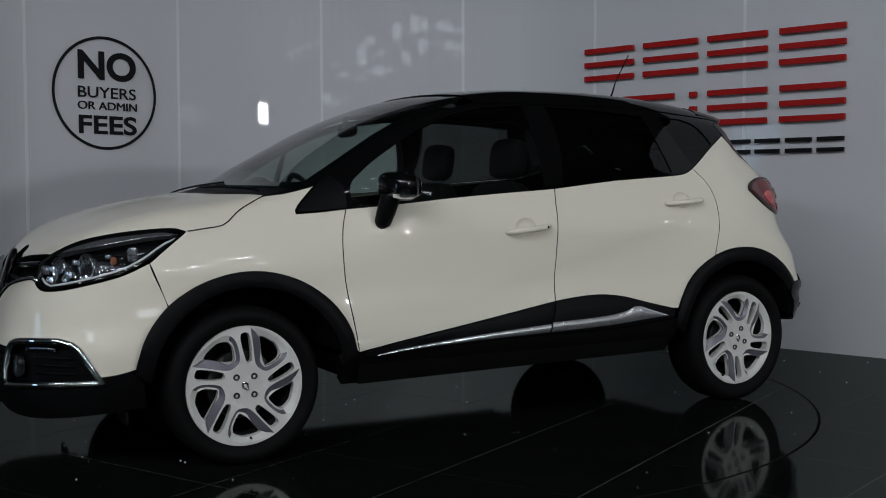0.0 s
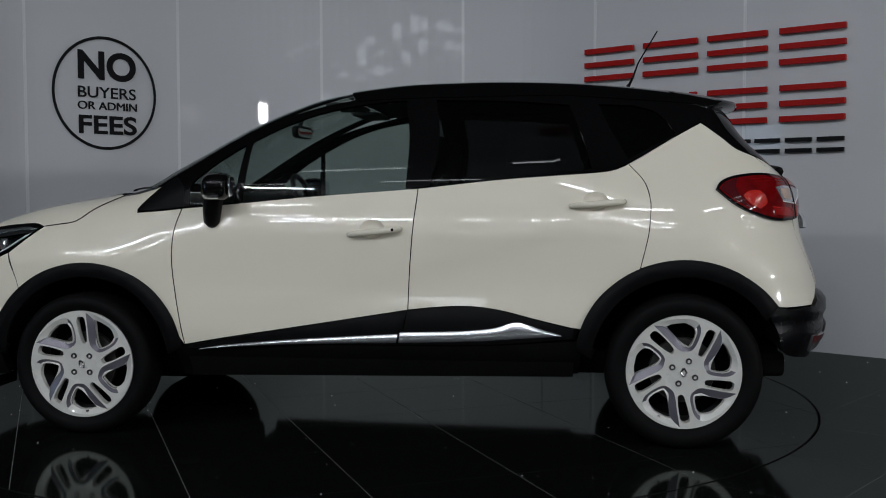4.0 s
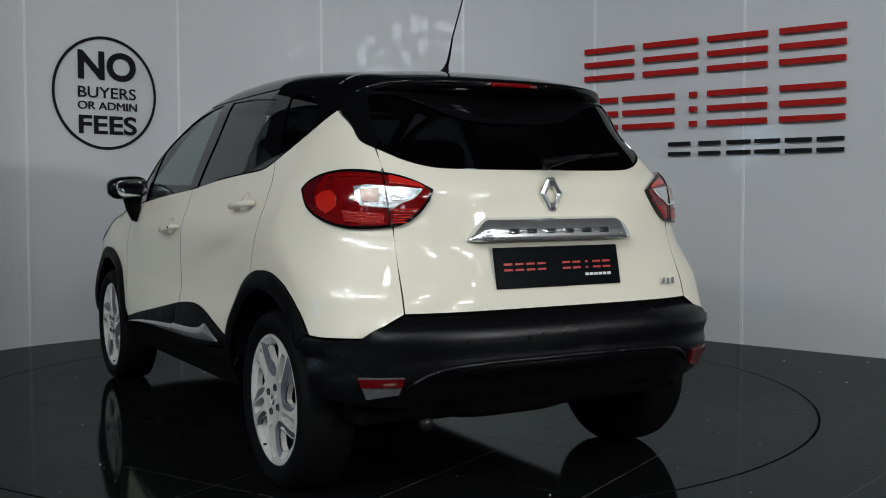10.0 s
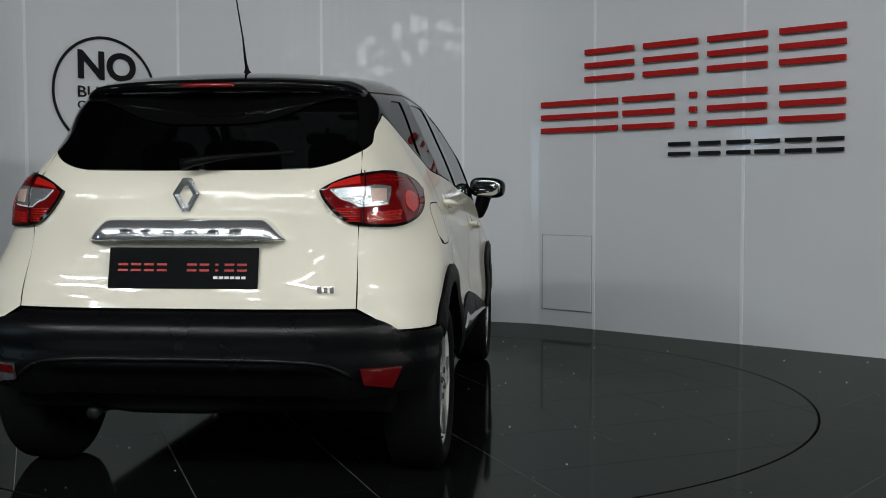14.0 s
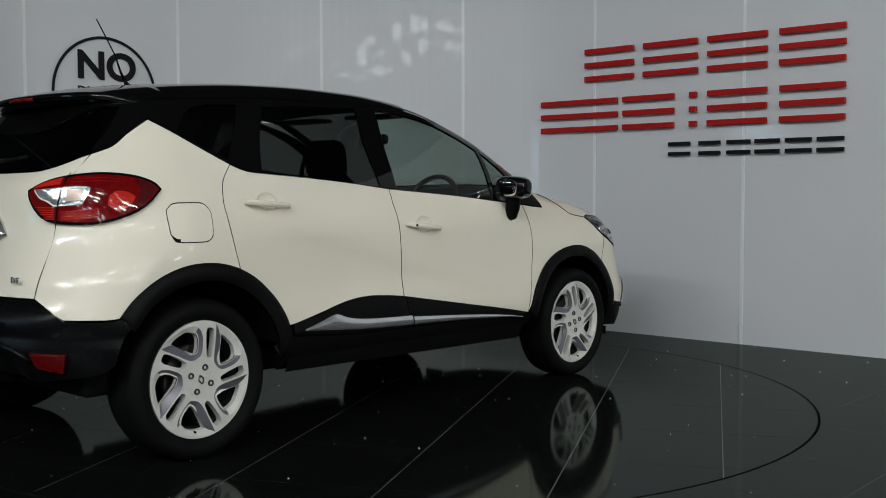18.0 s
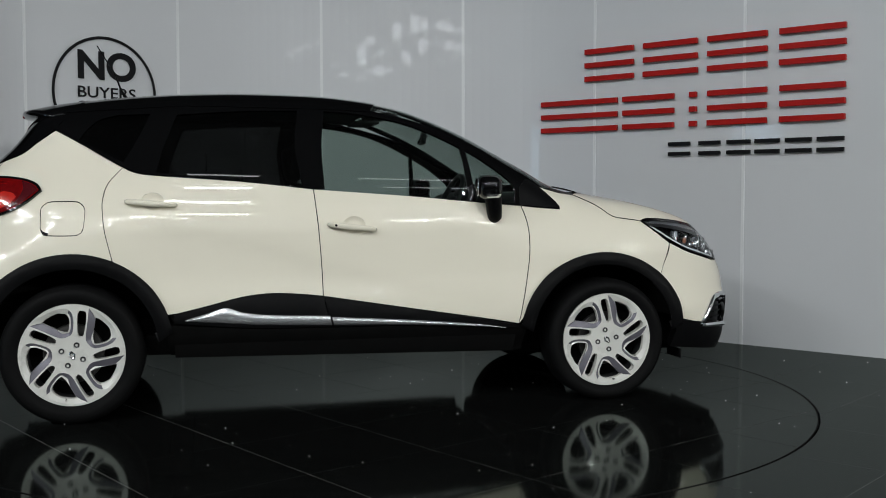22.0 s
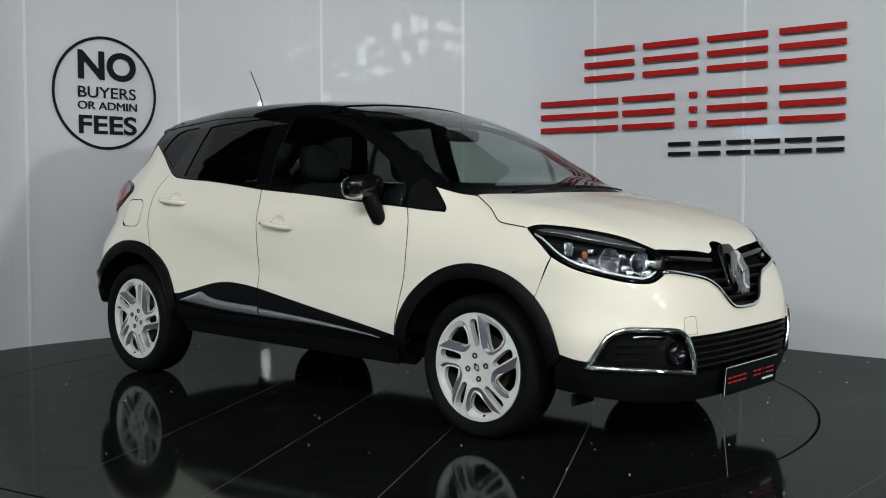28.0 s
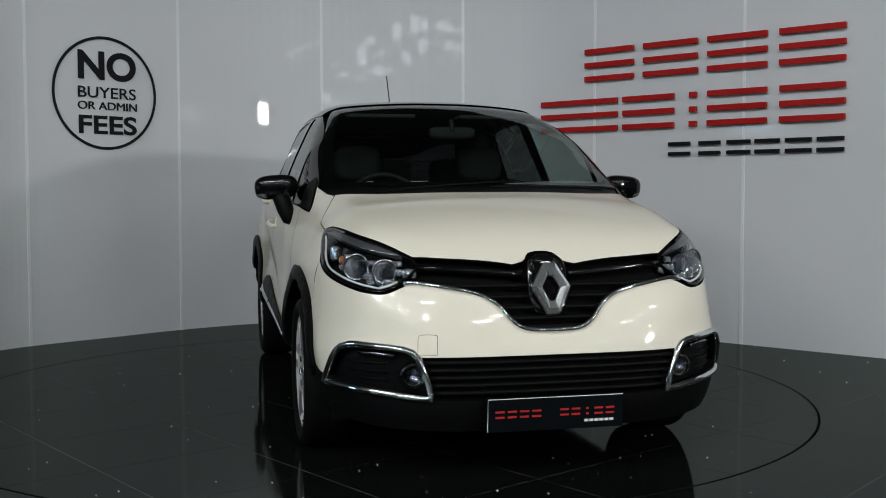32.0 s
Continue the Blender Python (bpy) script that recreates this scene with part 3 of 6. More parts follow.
for i in range(-9, 10):
    for dd, nn, o in ((d45, n45, -2.65 + 0.6 * 4 + 0.6 * i), (n45, d45, 0.11 + 0.6 * i)):
        half = math.sqrt(max(0.0, (DISC_R + 0.011) ** 2 - o * o)) if abs(o) < DISC_R else 0.0
        if half:
            joint(nn * o + dd * half, nn * o + dd * 6.0)
            joint(nn * o - dd * 6.0, nn * o - dd * half)
        else:
            joint(nn * o - dd * 6.0, nn * o + dd * 6.0)
tagged(part("floor_joints", bm, FLOOR_JOINT), "thin grey joints between the floor tiles", "floor", kind="structure")
pit = part("turntable_pit", revolve_bm([(0.0, -0.05), (DISC_R + 0.010, -0.05), (DISC_R + 0.010, -0.001)], 160, "Z"), HALL_FLOOR_GAP, None)
tagged(pit, "dark gap round the turntable disc", "floor", kind="structure")

turntable = thing("turntable", "round black tiled turntable flush with the floor", "turntable")
part("disc", revolve_bm([(0.0, -0.0008), (DISC_R - 0.003, -0.0008), (DISC_R - 0.003, -0.04)], 160, "Z"), GROUT, turntable, "grey joints between the tiles")
part("rim_band", revolve_bm([(DISC_R - 0.004, 0.0), (DISC_R, 0.0), (DISC_R, -0.03)], 160, "Z"), RUBBER, turntable, "thin black edge of the disc")


def clip_round(poly, r):
    """The part of a convex polygon within a circle round the origin."""
    ring = [(r * math.cos(2 * math.pi * k / 160), r * math.sin(2 * math.pi * k / 160)) for k in range(160)]
    for (ax, ay), (bx, by) in zip(ring, ring[1:] + ring[:1]):
        out = []
        for (px, py), (qx, qy) in zip(poly, poly[1:] + poly[:1]):
            fp, fq = (bx - ax) * (py - ay) - (by - ay) * (px - ax), (bx - ax) * (qy - ay) - (by - ay) * (qx - ax)
            if fp >= 0:
                out.append((px, py))
            if (fp >= 0) != (fq >= 0):
                t = fp / (fp - fq)
                out.append((px + (qx - px) * t, py + (qy - py) * t))
        poly = out
        if len(poly) < 3:
            return []
    return poly


TILE_TURN = radians(27.2)
for i in range(-4, 4):
    for j in range(-4, 4):
        g = 0.0013
        sq = [(0.6 * i + g, 0.6 * j + g), (0.6 * i + 0.6 - g, 0.6 * j + g), (0.6 * i + 0.6 - g, 0.6 * j + 0.6 - g), (0.6 * i + g, 0.6 * j + 0.6 - g)]
        sq = clip_round(sq, DISC_R - 0.004)
        if len(sq) < 3:
            continue
        c, s = math.cos(TILE_TURN), math.sin(TILE_TURN)
        bm = bmesh.new()
        top = [bm.verts.new((x * c - y * s, x * s + y * c, 0.0)) for x, y in sq]
        low = [bm.verts.new((v.co.x, v.co.y, -0.006)) for v in top]
        bm.faces.new(top)
        for k in range(len(top)):
            bm.faces.new((top[k], low[k], low[(k + 1) % len(top)], top[(k + 1) % len(top)]))
        part("tile", bm, TILE, turntable)


def specks(count, r0, r1, seed):
    rnd = random.Random(seed)
    bm = bmesh.new()
    for _ in range(count):
        r, a = math.sqrt(rnd.uniform(r0 * r0, r1 * r1)), rnd.uniform(0, 2 * math.pi)
        size = rnd.choice((0.0014, 0.0018, 0.002, 0.0026, 0.0038))
        x, y = r * math.cos(a), r * math.sin(a)
        ring = [bm.verts.new((x + size * math.cos(k * 1.2566), y + size * math.sin(k * 1.2566), 0.0009)) for k in range(5)]
        tip = bm.verts.new((x, y, 0.0009 + size * 1.2))
        for k in range(5):
            bm.faces.new((ring[k], ring[(k + 1) % 5], tip))
    return bm


tagged(part("dust_specks", specks(120, 0.2, DISC_R - 0.05, 3), SPECK, turntable), kind="stuff")
tagged(part("dust_specks", specks(140, DISC_R + 0.05, 4.2, 5), SPECK), "scattered pale dust specks on the floor", "dust", kind="stuff")

# the hall that the booth stands in
for nm, size, at in (("wall_back", (30, 0.2, 7.4), (0, -18.0, 3.7)), ("wall_front", (30, 0.2, 7.4), (0, 10.0, 3.7)), ("wall_west", (0.2, 28, 7.4), (-15.0, -4, 3.7)), ("wall_east", (0.2, 28, 7.4), (15.0, -4, 3.7))):
    tagged(part(nm, box_bm(size, at), HALL), "grey cladding of the hall", "wall", kind="structure")
tagged(part("ceiling", box_bm((30, 28, 0.2), (0, -4, 7.5)), ROOF_DARK), "dark sheet ceiling of the hall", "ceiling", kind="structure")
# unseen panes high in the far wall, slanted to make the glossy booth's glints


def leaning_pane(w, h, lean, rise, at):
    """A thin pane whose sides lean and whose top and foot rise by so many metres."""
    bm = box_bm((1.0, 0.05, 1.0), bevel=0.004)
    for v in bm.verts:
        v.co = Vector((v.co.x * w + v.co.z * lean, v.co.y, v.co.z * h + v.co.x * rise)) + Vector(at)
    return bm


for wx, wz, ww, wh, lean, rise in ((-3.1, 5.63, 1.3, 0.39, 1.2, -0.17), (-7.1, 6.03, 1.8, 0.44, 0.5, -0.15), (-10.6, 6.18, 1.0, 0.25, 0.2, 0.06), (1.2, 4.99, 0.5, 0.49, 0.6, -0.22), (-0.2, 5.20, 0.6, 0.54, 0.9, -0.02), (-8.3, 5.40, 1.0, 0.40, 0.9, -0.21), (-11.0, 5.59, 0.6, 0.27, 0.1, 0.17), (-5.1, 4.95, 2.2, 0.33, -0.0, -0.08), (3.8, 4.55, 0.6, 0.39, 1.6, -0.03), (-0.8, 4.51, 1.7, 0.22, 0.5, -0.20), (5.7, 3.79, 1.4, 0.34, 0.8, 0.03), (11.9, 6.38, 1.1, 0.32, -0.1, 0.07), (11.2, 5.34, 0.9, 0.23, -2.2, 0.04), (8.1, 5.45, 1.3, 0.10, 0.1, -0.10), (-11.8, 5.46, 0.8, 0.28, -0.2, -0.05)):
    w_ = part("hall_window", leaning_pane(ww, wh, lean, rise, (wx, -17.875, wz)), WINDOW_GLOW)
    tagged(w_, "bright high window in the hall wall", "window", "high hall windows", "structure")
# bare lamps on stands far to the side, seen as small glints
for lx, ly, lz, rr in ((11.6, -11.36, 4.96, 0.10), (11.6, -11.41, 4.28, 0.07), (11.6, -4.64, 2.78, 0.075), (14.5, -14.15, 5.5, 0.08)):
    g = part("spot_lamp", blob_bm((rr * 2, rr * 2, rr * 4), 1.0, Matrix.Translation((lx, ly, lz)), 16, 10), LAMP_GLOW, smooth=True)
    tagged(g, "small bright spot lamp in the hall", "lamp", "hall spot lamps")
    st = part("stand", tube_bm([(lx, ly, 0.0), (lx, ly, lz - rr * 2 - 0.01)], 0.03, 8), STEEL, g, "thin steel lamp stand")


# rows of slim fluorescent battens under the roof
def batten(x, y, z, turn):
    lamp = part("batten_lamp", box_bm((1.24, 0.09, 0.05), bevel=0.008), BLADE_WHITE)
    lamp.matrix_world = pose(x, y, z, 0, 0, turn)
    tagged(lamp, "slim white fluorescent batten under the hall roof", "lamp", "hall battens")
    part("tube", tube_bm([(-0.60, 0, -0.045), (0.60, 0, -0.045)], 0.026, 8), TUBE_GLOW, lamp, "glowing white tube", smooth=True)
    part("hanger", box_bm((0.02, 0.02, 7.40 - z - 0.025), (0, 0, (7.40 - z + 0.025) / 2)), STEEL, lamp)
    return lamp


first = batten(-9.6, -5.8, 6.0, 0)
for j, (by, bz, turn) in enumerate(((-5.8, 6.0, 0), (-6.8, 6.0, 0), (-9.0, 6.0, 90), (-12.2, 6.0, 0))):
    for i in range(9):
        if i or j:
            copy_thing(first, pose(-9.6 + 2.4 * i + 0.6 * (j % 2), by, bz, 0, 0, turn))
for i in range(10):
    wb = part("wall_batten", box_bm((1.24, 0.07, 0.09), bevel=0.008), BLADE_WHITE)
    wb.matrix_world = pose(-10.2 + 2.25 * i, -17.864, (3.2, 4.3, 3.7, 2.7)[i % 4], 0, (0, 4, -3)[i % 3], 0)
    tagged(wb, "slim white fluorescent batten fixed to the hall wall", "lamp", "wall battens")
    part("tube", tube_bm([(-0.60, 0.062, 0), (0.60, 0.062, 0)], 0.028, 8), TUBE_GLOW, wb, "glowing white tube", smooth=True)
# a daylit doorway in the west wall
tagged(part("door_1", box_bm((0.05, 1.7, 2.7), (-14.87, -4.95, 1.355), 0.01), DOOR_GLOW), "tall bright daylit doorway of the hall", "door", kind="structure")

# ---- the car ----
car = thing("car", "cream compact crossover car with a gloss black roof", "car")



def snap(view, pts):
    """Points near the body, moved onto it along the view's rays."""
    f = np.array([view.flat(p) for p in pts])
    p, _ = onto(view, f[:, 0], f[:, 1], 0.0)
    return [tuple(q) for q in p]


def flip(runs):
    return [[(x, -y, z) for x, y, z in run][::-1] for run in runs][::-1]


# outlines shared by neighbouring panels: (x, z) on the flank
FRONT_SEAM = [(0.846, 1.003), (0.871, 0.92), (0.879, 0.822), (0.869, 0.683), (0.818, 0.412)]
MID_SEAM = [(-0.201, 1.088), (-0.184, 0.91), (-0.168, 0.70), (-0.164, 0.573)]
REAR_SEAM = [(-1.09, 1.19), (-1.153, 1.117), (-1.177, 1.04), (-1.177, 0.98), (-1.166, 0.885), (-1.135, 0.757)]
BELT_FRONT = [(-0.201, 1.088), (0.275, 1.054), (0.609, 1.023), (0.846, 1.003)]
BELT_REAR = [(-1.09, 1.19), (-1.026, 1.164), (-0.929, 1.152), (-0.549, 1.125), (-0.201, 1.088)]
CLAD_FRONT = [(0.818, 0.412), (0.604, 0.450), (0.271, 0.503), (-0.164, 0.573)]
CLAD_REAR = [(-0.164, 0.573), (-0.276, 0.585), (-0.412, 0.591), (-0.547, 0.577), (-0.71, 0.538), (-0.866, 0.502)]


def arch(cx, cz, rx, rz, a0, a1, n=9):
    return [(cx + rx * math.cos(radians(a0 + (a1 - a0) * i / n)), cz + rz * math.sin(radians(a0 + (a1 - a0) * i / n))) for i in range(n + 1)]





def ellipse(cx, cz, rx, rz, n=16):
    return [[(cx + rx * math.cos(2 * math.pi * k / n), cz + rz * math.sin(2 * math.pi * k / n)) for k in range(n + 1)]]


DISH_F, DISH_R = ellipse(-0.010, 0.915, 0.052, 0.040), ellipse(-0.953, 1.032, 0.052, 0.038)
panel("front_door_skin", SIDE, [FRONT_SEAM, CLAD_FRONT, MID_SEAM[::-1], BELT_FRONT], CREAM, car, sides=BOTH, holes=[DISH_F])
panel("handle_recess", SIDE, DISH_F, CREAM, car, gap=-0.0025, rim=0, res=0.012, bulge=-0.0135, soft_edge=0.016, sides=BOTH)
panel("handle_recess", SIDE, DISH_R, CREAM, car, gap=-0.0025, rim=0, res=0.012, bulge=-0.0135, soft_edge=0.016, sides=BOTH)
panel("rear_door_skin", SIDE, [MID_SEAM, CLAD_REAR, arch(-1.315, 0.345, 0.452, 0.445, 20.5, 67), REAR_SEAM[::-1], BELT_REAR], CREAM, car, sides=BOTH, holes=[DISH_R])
panel("front_wing", SIDE, [FRONT_SEAM[::-1], [(0.846, 1.003), (0.95, 0.992), (1.057, 0.985)], [(1.057, 0.985), (1.05, 1.012), (0.962, 1.098)],
                           [(0.962, 1.098), (1.03, 1.080), (1.09, 1.066), (1.165, 1.056), (1.20, 1.042), (1.28, 1.008), (1.36, 0.958), (1.43, 0.944), (1.508, 0.928)], [(1.508, 0.928), (1.508, 0.918)],
                           [(1.508, 0.918), (1.58, 0.865), (1.655, 0.805)], [(1.655, 0.805), (1.618, 0.704), (1.595, 0.640)], arch(1.275, 0.345, 0.447, 0.415, 45, 168)],
      CREAM, car, sides=BOTH)
# quarter panel: wraps from the door's edge round to the tailgate
REAR_SEAM_3D = snap(SIDE, REAR_SEAM)
ARCH_R_3D = snap(SIDE, arch(-1.315, 0.345, 0.452, 0.445, 145, 113) + arch(-1.315, 0.345, 0.452, 0.445, 110, 67))
GATE_SEAM = snap(CORNER_R, [(-1.628, 0.572, 1.223), (-1.72, 0.587, 1.14), (-1.80, 0.592, 0.95), (-1.87, 0.600, 0.767), (-1.88, 0.594, 0.675)])
Q = [[*snap(SIDE, [(-1.09, 1.19), (-1.217, 1.264), (-1.40, 1.368)])], [snap(SIDE, [(-1.40, 1.368)])[0], (-1.494, 0.60, 1.306), (-1.556, 0.60, 1.256), GATE_SEAM[0]],
     GATE_SEAM,
     [GATE_SEAM[-1], (-1.84, 0.64, 0.642), (-1.80, 0.69, 0.600)], [(-1.80, 0.69, 0.600), (-1.70, 0.82, 0.597)],
     ARCH_R_3D, REAR_SEAM_3D[::-1]]
LAMP_R = [[(-1.445, 0.765, 1.080), (-1.468, 0.743, 1.110), (-1.53, 0.71, 1.134), (-1.634, 0.662, 1.144), (-1.727, 0.590, 1.132), (-1.789, 0.516, 1.110), (-1.826, 0.456, 1.078)],
          [(-1.826, 0.456, 1.078), (-1.829, 0.470, 1.045), (-1.825, 0.51, 0.996), (-1.809, 0.559, 0.962), (-1.773, 0.628, 0.949)],
          [(-1.773, 0.628, 0.949), (-1.697, 0.713, 0.950), (-1.60, 0.763, 0.977), (-1.52, 0.779, 1.018), (-1.445, 0.765, 1.080)]]
FUEL = [snap(SIDE, run) for run in ([(-1.448, 0.910), (-1.448, 0.991), (-1.440, 1.010), (-1.420, 1.026)], [(-1.420, 1.026), (-1.395, 1.031), (-1.295, 1.031), (-1.270, 1.020)],
                                    [(-1.270, 1.020), (-1.253, 0.992), (-1.259, 0.912), (-1.270, 0.888)], [(-1.270, 0.888), (-1.300, 0.876), (-1.415, 0.877), (-1.438, 0.888), (-1.448, 0.910)])]
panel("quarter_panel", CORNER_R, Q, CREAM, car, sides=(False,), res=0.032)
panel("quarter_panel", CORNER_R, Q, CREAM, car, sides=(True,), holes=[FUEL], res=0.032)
panel("fuel_flap", CORNER_R, FUEL, CREAM, car, sides=(True,), res=0.03)
panel("flap_notch", CORNER_R, [snap(SIDE, run) for run in ([(-1.443, 0.905), (-1.430, 0.893), (-1.412, 0.889)], [(-1.412, 0.889), (-1.414, 0.879)], [(-1.414, 0.879), (-1.436, 0.884), (-1.446, 0.898)], [(-1.446, 0.898), (-1.443, 0.905)])], DARK, car, "dark finger notch of the flap", off=0.0015, rim=0.003, gap=0.0, res=0.012, sides=(True,))
GATE_SIDE = [(y, z) for _, y, z in GATE_SEAM]
GATE_TOP = [GATE_SIDE[0], (0.515, 1.186), (0.436, 1.161), (0.333, 1.153), (0.0, 1.151)]
panel("tailgate_skin", REAR, [GATE_SIDE, [GATE_SIDE[-1], (-GATE_SIDE[-1][0], GATE_SIDE[-1][1])], [(-y, z) for y, z in GATE_SIDE[::-1]], [(-y, z) for y, z in GATE_TOP] + GATE_TOP[-2::-1]], CREAM, car)
LAMP_TOP = snap(CORNER_F, [(1.508, 0.755, 0.920), (1.556, 0.735, 0.932), (1.66, 0.705, 0.926), (1.79, 0.65, 0.906), (1.90, 0.555, 0.867), (1.96, 0.485, 0.829)])
BONNET_TIP = snap(CORNER_F, [(1.96, 0.485, 0.829), (1.99, 0.341, 0.822), (2.017, 0.12, 0.799)])
BONNET_NOTCH = snap(CORNER_F, [(2.017, 0.12, 0.799), (2.013, 0.075, 0.812), (1.99, 0.05, 0.838), (1.98, 0.0, 0.846), (1.99, -0.05, 0.838), (2.013, -0.075, 0.812), (2.017, -0.12, 0.799)])
BONNET_SIDE = [(1.16, 0.665, 1.056), (1.277, 0.713, 1.0), (1.35, 0.75, 0.946), (1.42, 0.753, 0.932)]
BONNET_REAR = [(1.16, 0.665, 1.056), (1.24, 0.54, 1.062), (1.30, 0.41, 1.063), (1.335, 0.2, 1.067), (1.345, 0.0, 1.069)]


def right(pts):
    return [(x, -y, z) for x, y, z in pts]


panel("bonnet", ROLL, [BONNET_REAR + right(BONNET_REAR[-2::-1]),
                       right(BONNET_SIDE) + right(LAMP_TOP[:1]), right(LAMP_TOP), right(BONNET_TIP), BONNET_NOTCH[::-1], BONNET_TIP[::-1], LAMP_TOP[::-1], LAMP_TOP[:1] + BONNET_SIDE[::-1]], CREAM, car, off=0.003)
FOG_OUT = [(1.84, 0.80, 0.368), (1.905, 0.757, 0.490), (1.945, 0.712, 0.518)]
FOG_TOP = [(1.945, 0.712, 0.518), (1.98, 0.68, 0.521), (2.09, 0.54, 0.510), (2.11, 0.497, 0.482)]
FOG = [FOG_OUT, FOG_TOP, [(2.11, 0.497, 0.482), (2.12, 0.465, 0.40), (2.12, 0.45, 0.333)], [(2.12, 0.45, 0.333), (2.03, 0.64, 0.356), (1.90, 0.757, 0.366), (1.84, 0.80, 0.368)]]


GRILLE_LINE = [(2.02, 0.49, 0.740), (2.05, 0.36, 0.720), (2.075, 0.29, 0.705), (2.09, 0.245, 0.688), (2.10, 0.20, 0.660), (2.11, 0.17, 0.625), (2.12, 0.148, 0.600), (2.13, 0.118, 0.581), (2.13, 0.08, 0.572)]
LAMP_F_LOW = [(1.655, 0.785, 0.805), (1.745, 0.765, 0.758), (1.88, 0.695, 0.718), (1.95, 0.64, 0.703), (2.0, 0.588, 0.703)]
WING_SEAM = snap(SIDE, [(1.595, 0.640), (1.618, 0.704), (1.655, 0.805)])
ARCH_NOSE = snap(SIDE, arch(1.275, 0.345, 0.447, 0.415, 9, 45))
LAMP_F_LOW[0] = WING_SEAM[2]
cream_front = [LAMP_F_LOW + [(2.012, 0.52, 0.732)], GRILLE_LINE, [(2.13, 0.08, 0.572), (2.13, -0.08, 0.572)], right(GRILLE_LINE[::-1]),
               [(2.012, -0.52, 0.732)] + right(LAMP_F_LOW[::-1]), right(WING_SEAM[::-1]),
               right(ARCH_NOSE[::-1]),
               right(ARCH_NOSE[:1]) + [ (1.78, -0.81, 0.395), (1.85, -0.793, 0.385)], [(1.85, -0.793, 0.385), (1.905, -0.757, 0.490), (1.945, -0.712, 0.518)],
               right(FOG_TOP), [(2.11, -0.497, 0.482), (2.15, 0.0, 0.482), (2.11, 0.497, 0.482)],
               FOG_TOP[::-1], [(1.945, 0.712, 0.518), (1.905, 0.757, 0.490), (1.85, 0.793, 0.385)],
               [(1.85, 0.793, 0.385), (1.78, 0.81, 0.395)] + ARCH_NOSE[:1], ARCH_NOSE,
               WING_SEAM]
TOW = [[(2.11, -0.425, 0.492), (2.11, -0.425, 0.55)], [(2.11, -0.425, 0.55), (2.11, -0.432, 0.562), (2.11, -0.488, 0.562), (2.10, -0.495, 0.55)], [(2.10, -0.495, 0.55), (2.10, -0.495, 0.492)], [(2.10, -0.495, 0.492), (2.11, -0.425, 0.492)]]
panel("front_bumper", CORNER_F, cream_front, CREAM, car, res=0.03, holes=[TOW], gap=0.0010)
panel("tow_eye_cover", CORNER_F, TOW, CREAM, car, res=0.03, gap=0.0004)

# dark inner body behind the seams, open at the windows
panel("inner_flank", SIDE, [[(-1.0, 1.16), (0.0, 1.06), (0.9, 0.98), (1.2, 1.04), (1.5, 0.90), (1.6, 0.80)], [(1.6, 0.80), (1.6, 0.62)], arch(1.275, 0.345, 0.46, 0.42, 45, 165), [(0.82, 0.45), (0.80, 0.262)], [(0.80, 0.262), (-0.86, 0.285)], [(-0.86, 0.285), (-0.87, 0.48)],
                            arch(-1.315, 0.345, 0.46, 0.455, 20, 160), [(-1.74, 0.50), (-1.74, 1.1)], [(-1.74, 1.1), (-1.4, 1.30), (-1.2, 1.22), (-1.0, 1.16)]], DARK, car, off=-0.016, rim=0, gap=0, res=0.06, sides=BOTH)
panel("inner_tail", REAR, [[(0.66, 0.45), (0.70, 0.9), (0.62, 1.13)], [(0.62, 1.13), (-0.62, 1.13)], [(-0.62, 1.13), (-0.70, 0.9), (-0.66, 0.45)], [(-0.66, 0.45), (0.66, 0.45)]], DARK, car, off=-0.02, rim=0, gap=0, res=0.06)
panel("inner_nose", CORNER_F, [[(1.6, 0.80, 0.82), (1.8, 0.7, 0.86), (2.0, 0.3, 0.86), (2.02, 0, 0.86), (2.0, -0.3, 0.86), (1.8, -0.7, 0.86), (1.6, -0.80, 0.82)], [(1.6, -0.80, 0.82), (1.72, -0.82, 0.26)],
                               [(1.72, -0.82, 0.26), (2.1, 0, 0.26), (1.72, 0.82, 0.26)], [(1.72, 0.82, 0.26), (1.6, 0.80, 0.82)]], DARK, car, off=-0.045, rim=0, gap=0, res=0.06)

# black lower body
LOWER_F = [[(0.80, 0.412), (0.604, 0.450), (0.271, 0.503), (-0.160, 0.572)], [(-0.160, 0.572), (-0.15, 0.51), (-0.12, 0.425)], [(-0.12, 0.425), (0.30, 0.42), (0.80, 0.395)], [(0.80, 0.395), (0.80, 0.412)]]
LOWER_R = [[(-0.160, 0.572), (-0.276, 0.585), (-0.412, 0.591), (-0.547, 0.577), (-0.71, 0.538), (-0.866, 0.502)], [(-0.866, 0.502), (-0.86, 0.46)], [(-0.86, 0.46), (-0.5, 0.43), (-0.12, 0.425)], [(-0.12, 0.425), (-0.15, 0.51), (-0.160, 0.572)]]
panel("front_door_cladding", SIDE, LOWER_F, GRAIN_BLACK, car, off=0.010, bulge=0.006, sides=BOTH)
panel("rear_door_cladding", SIDE, LOWER_R, GRAIN_BLACK, car, off=0.010, bulge=0.006, sides=BOTH)
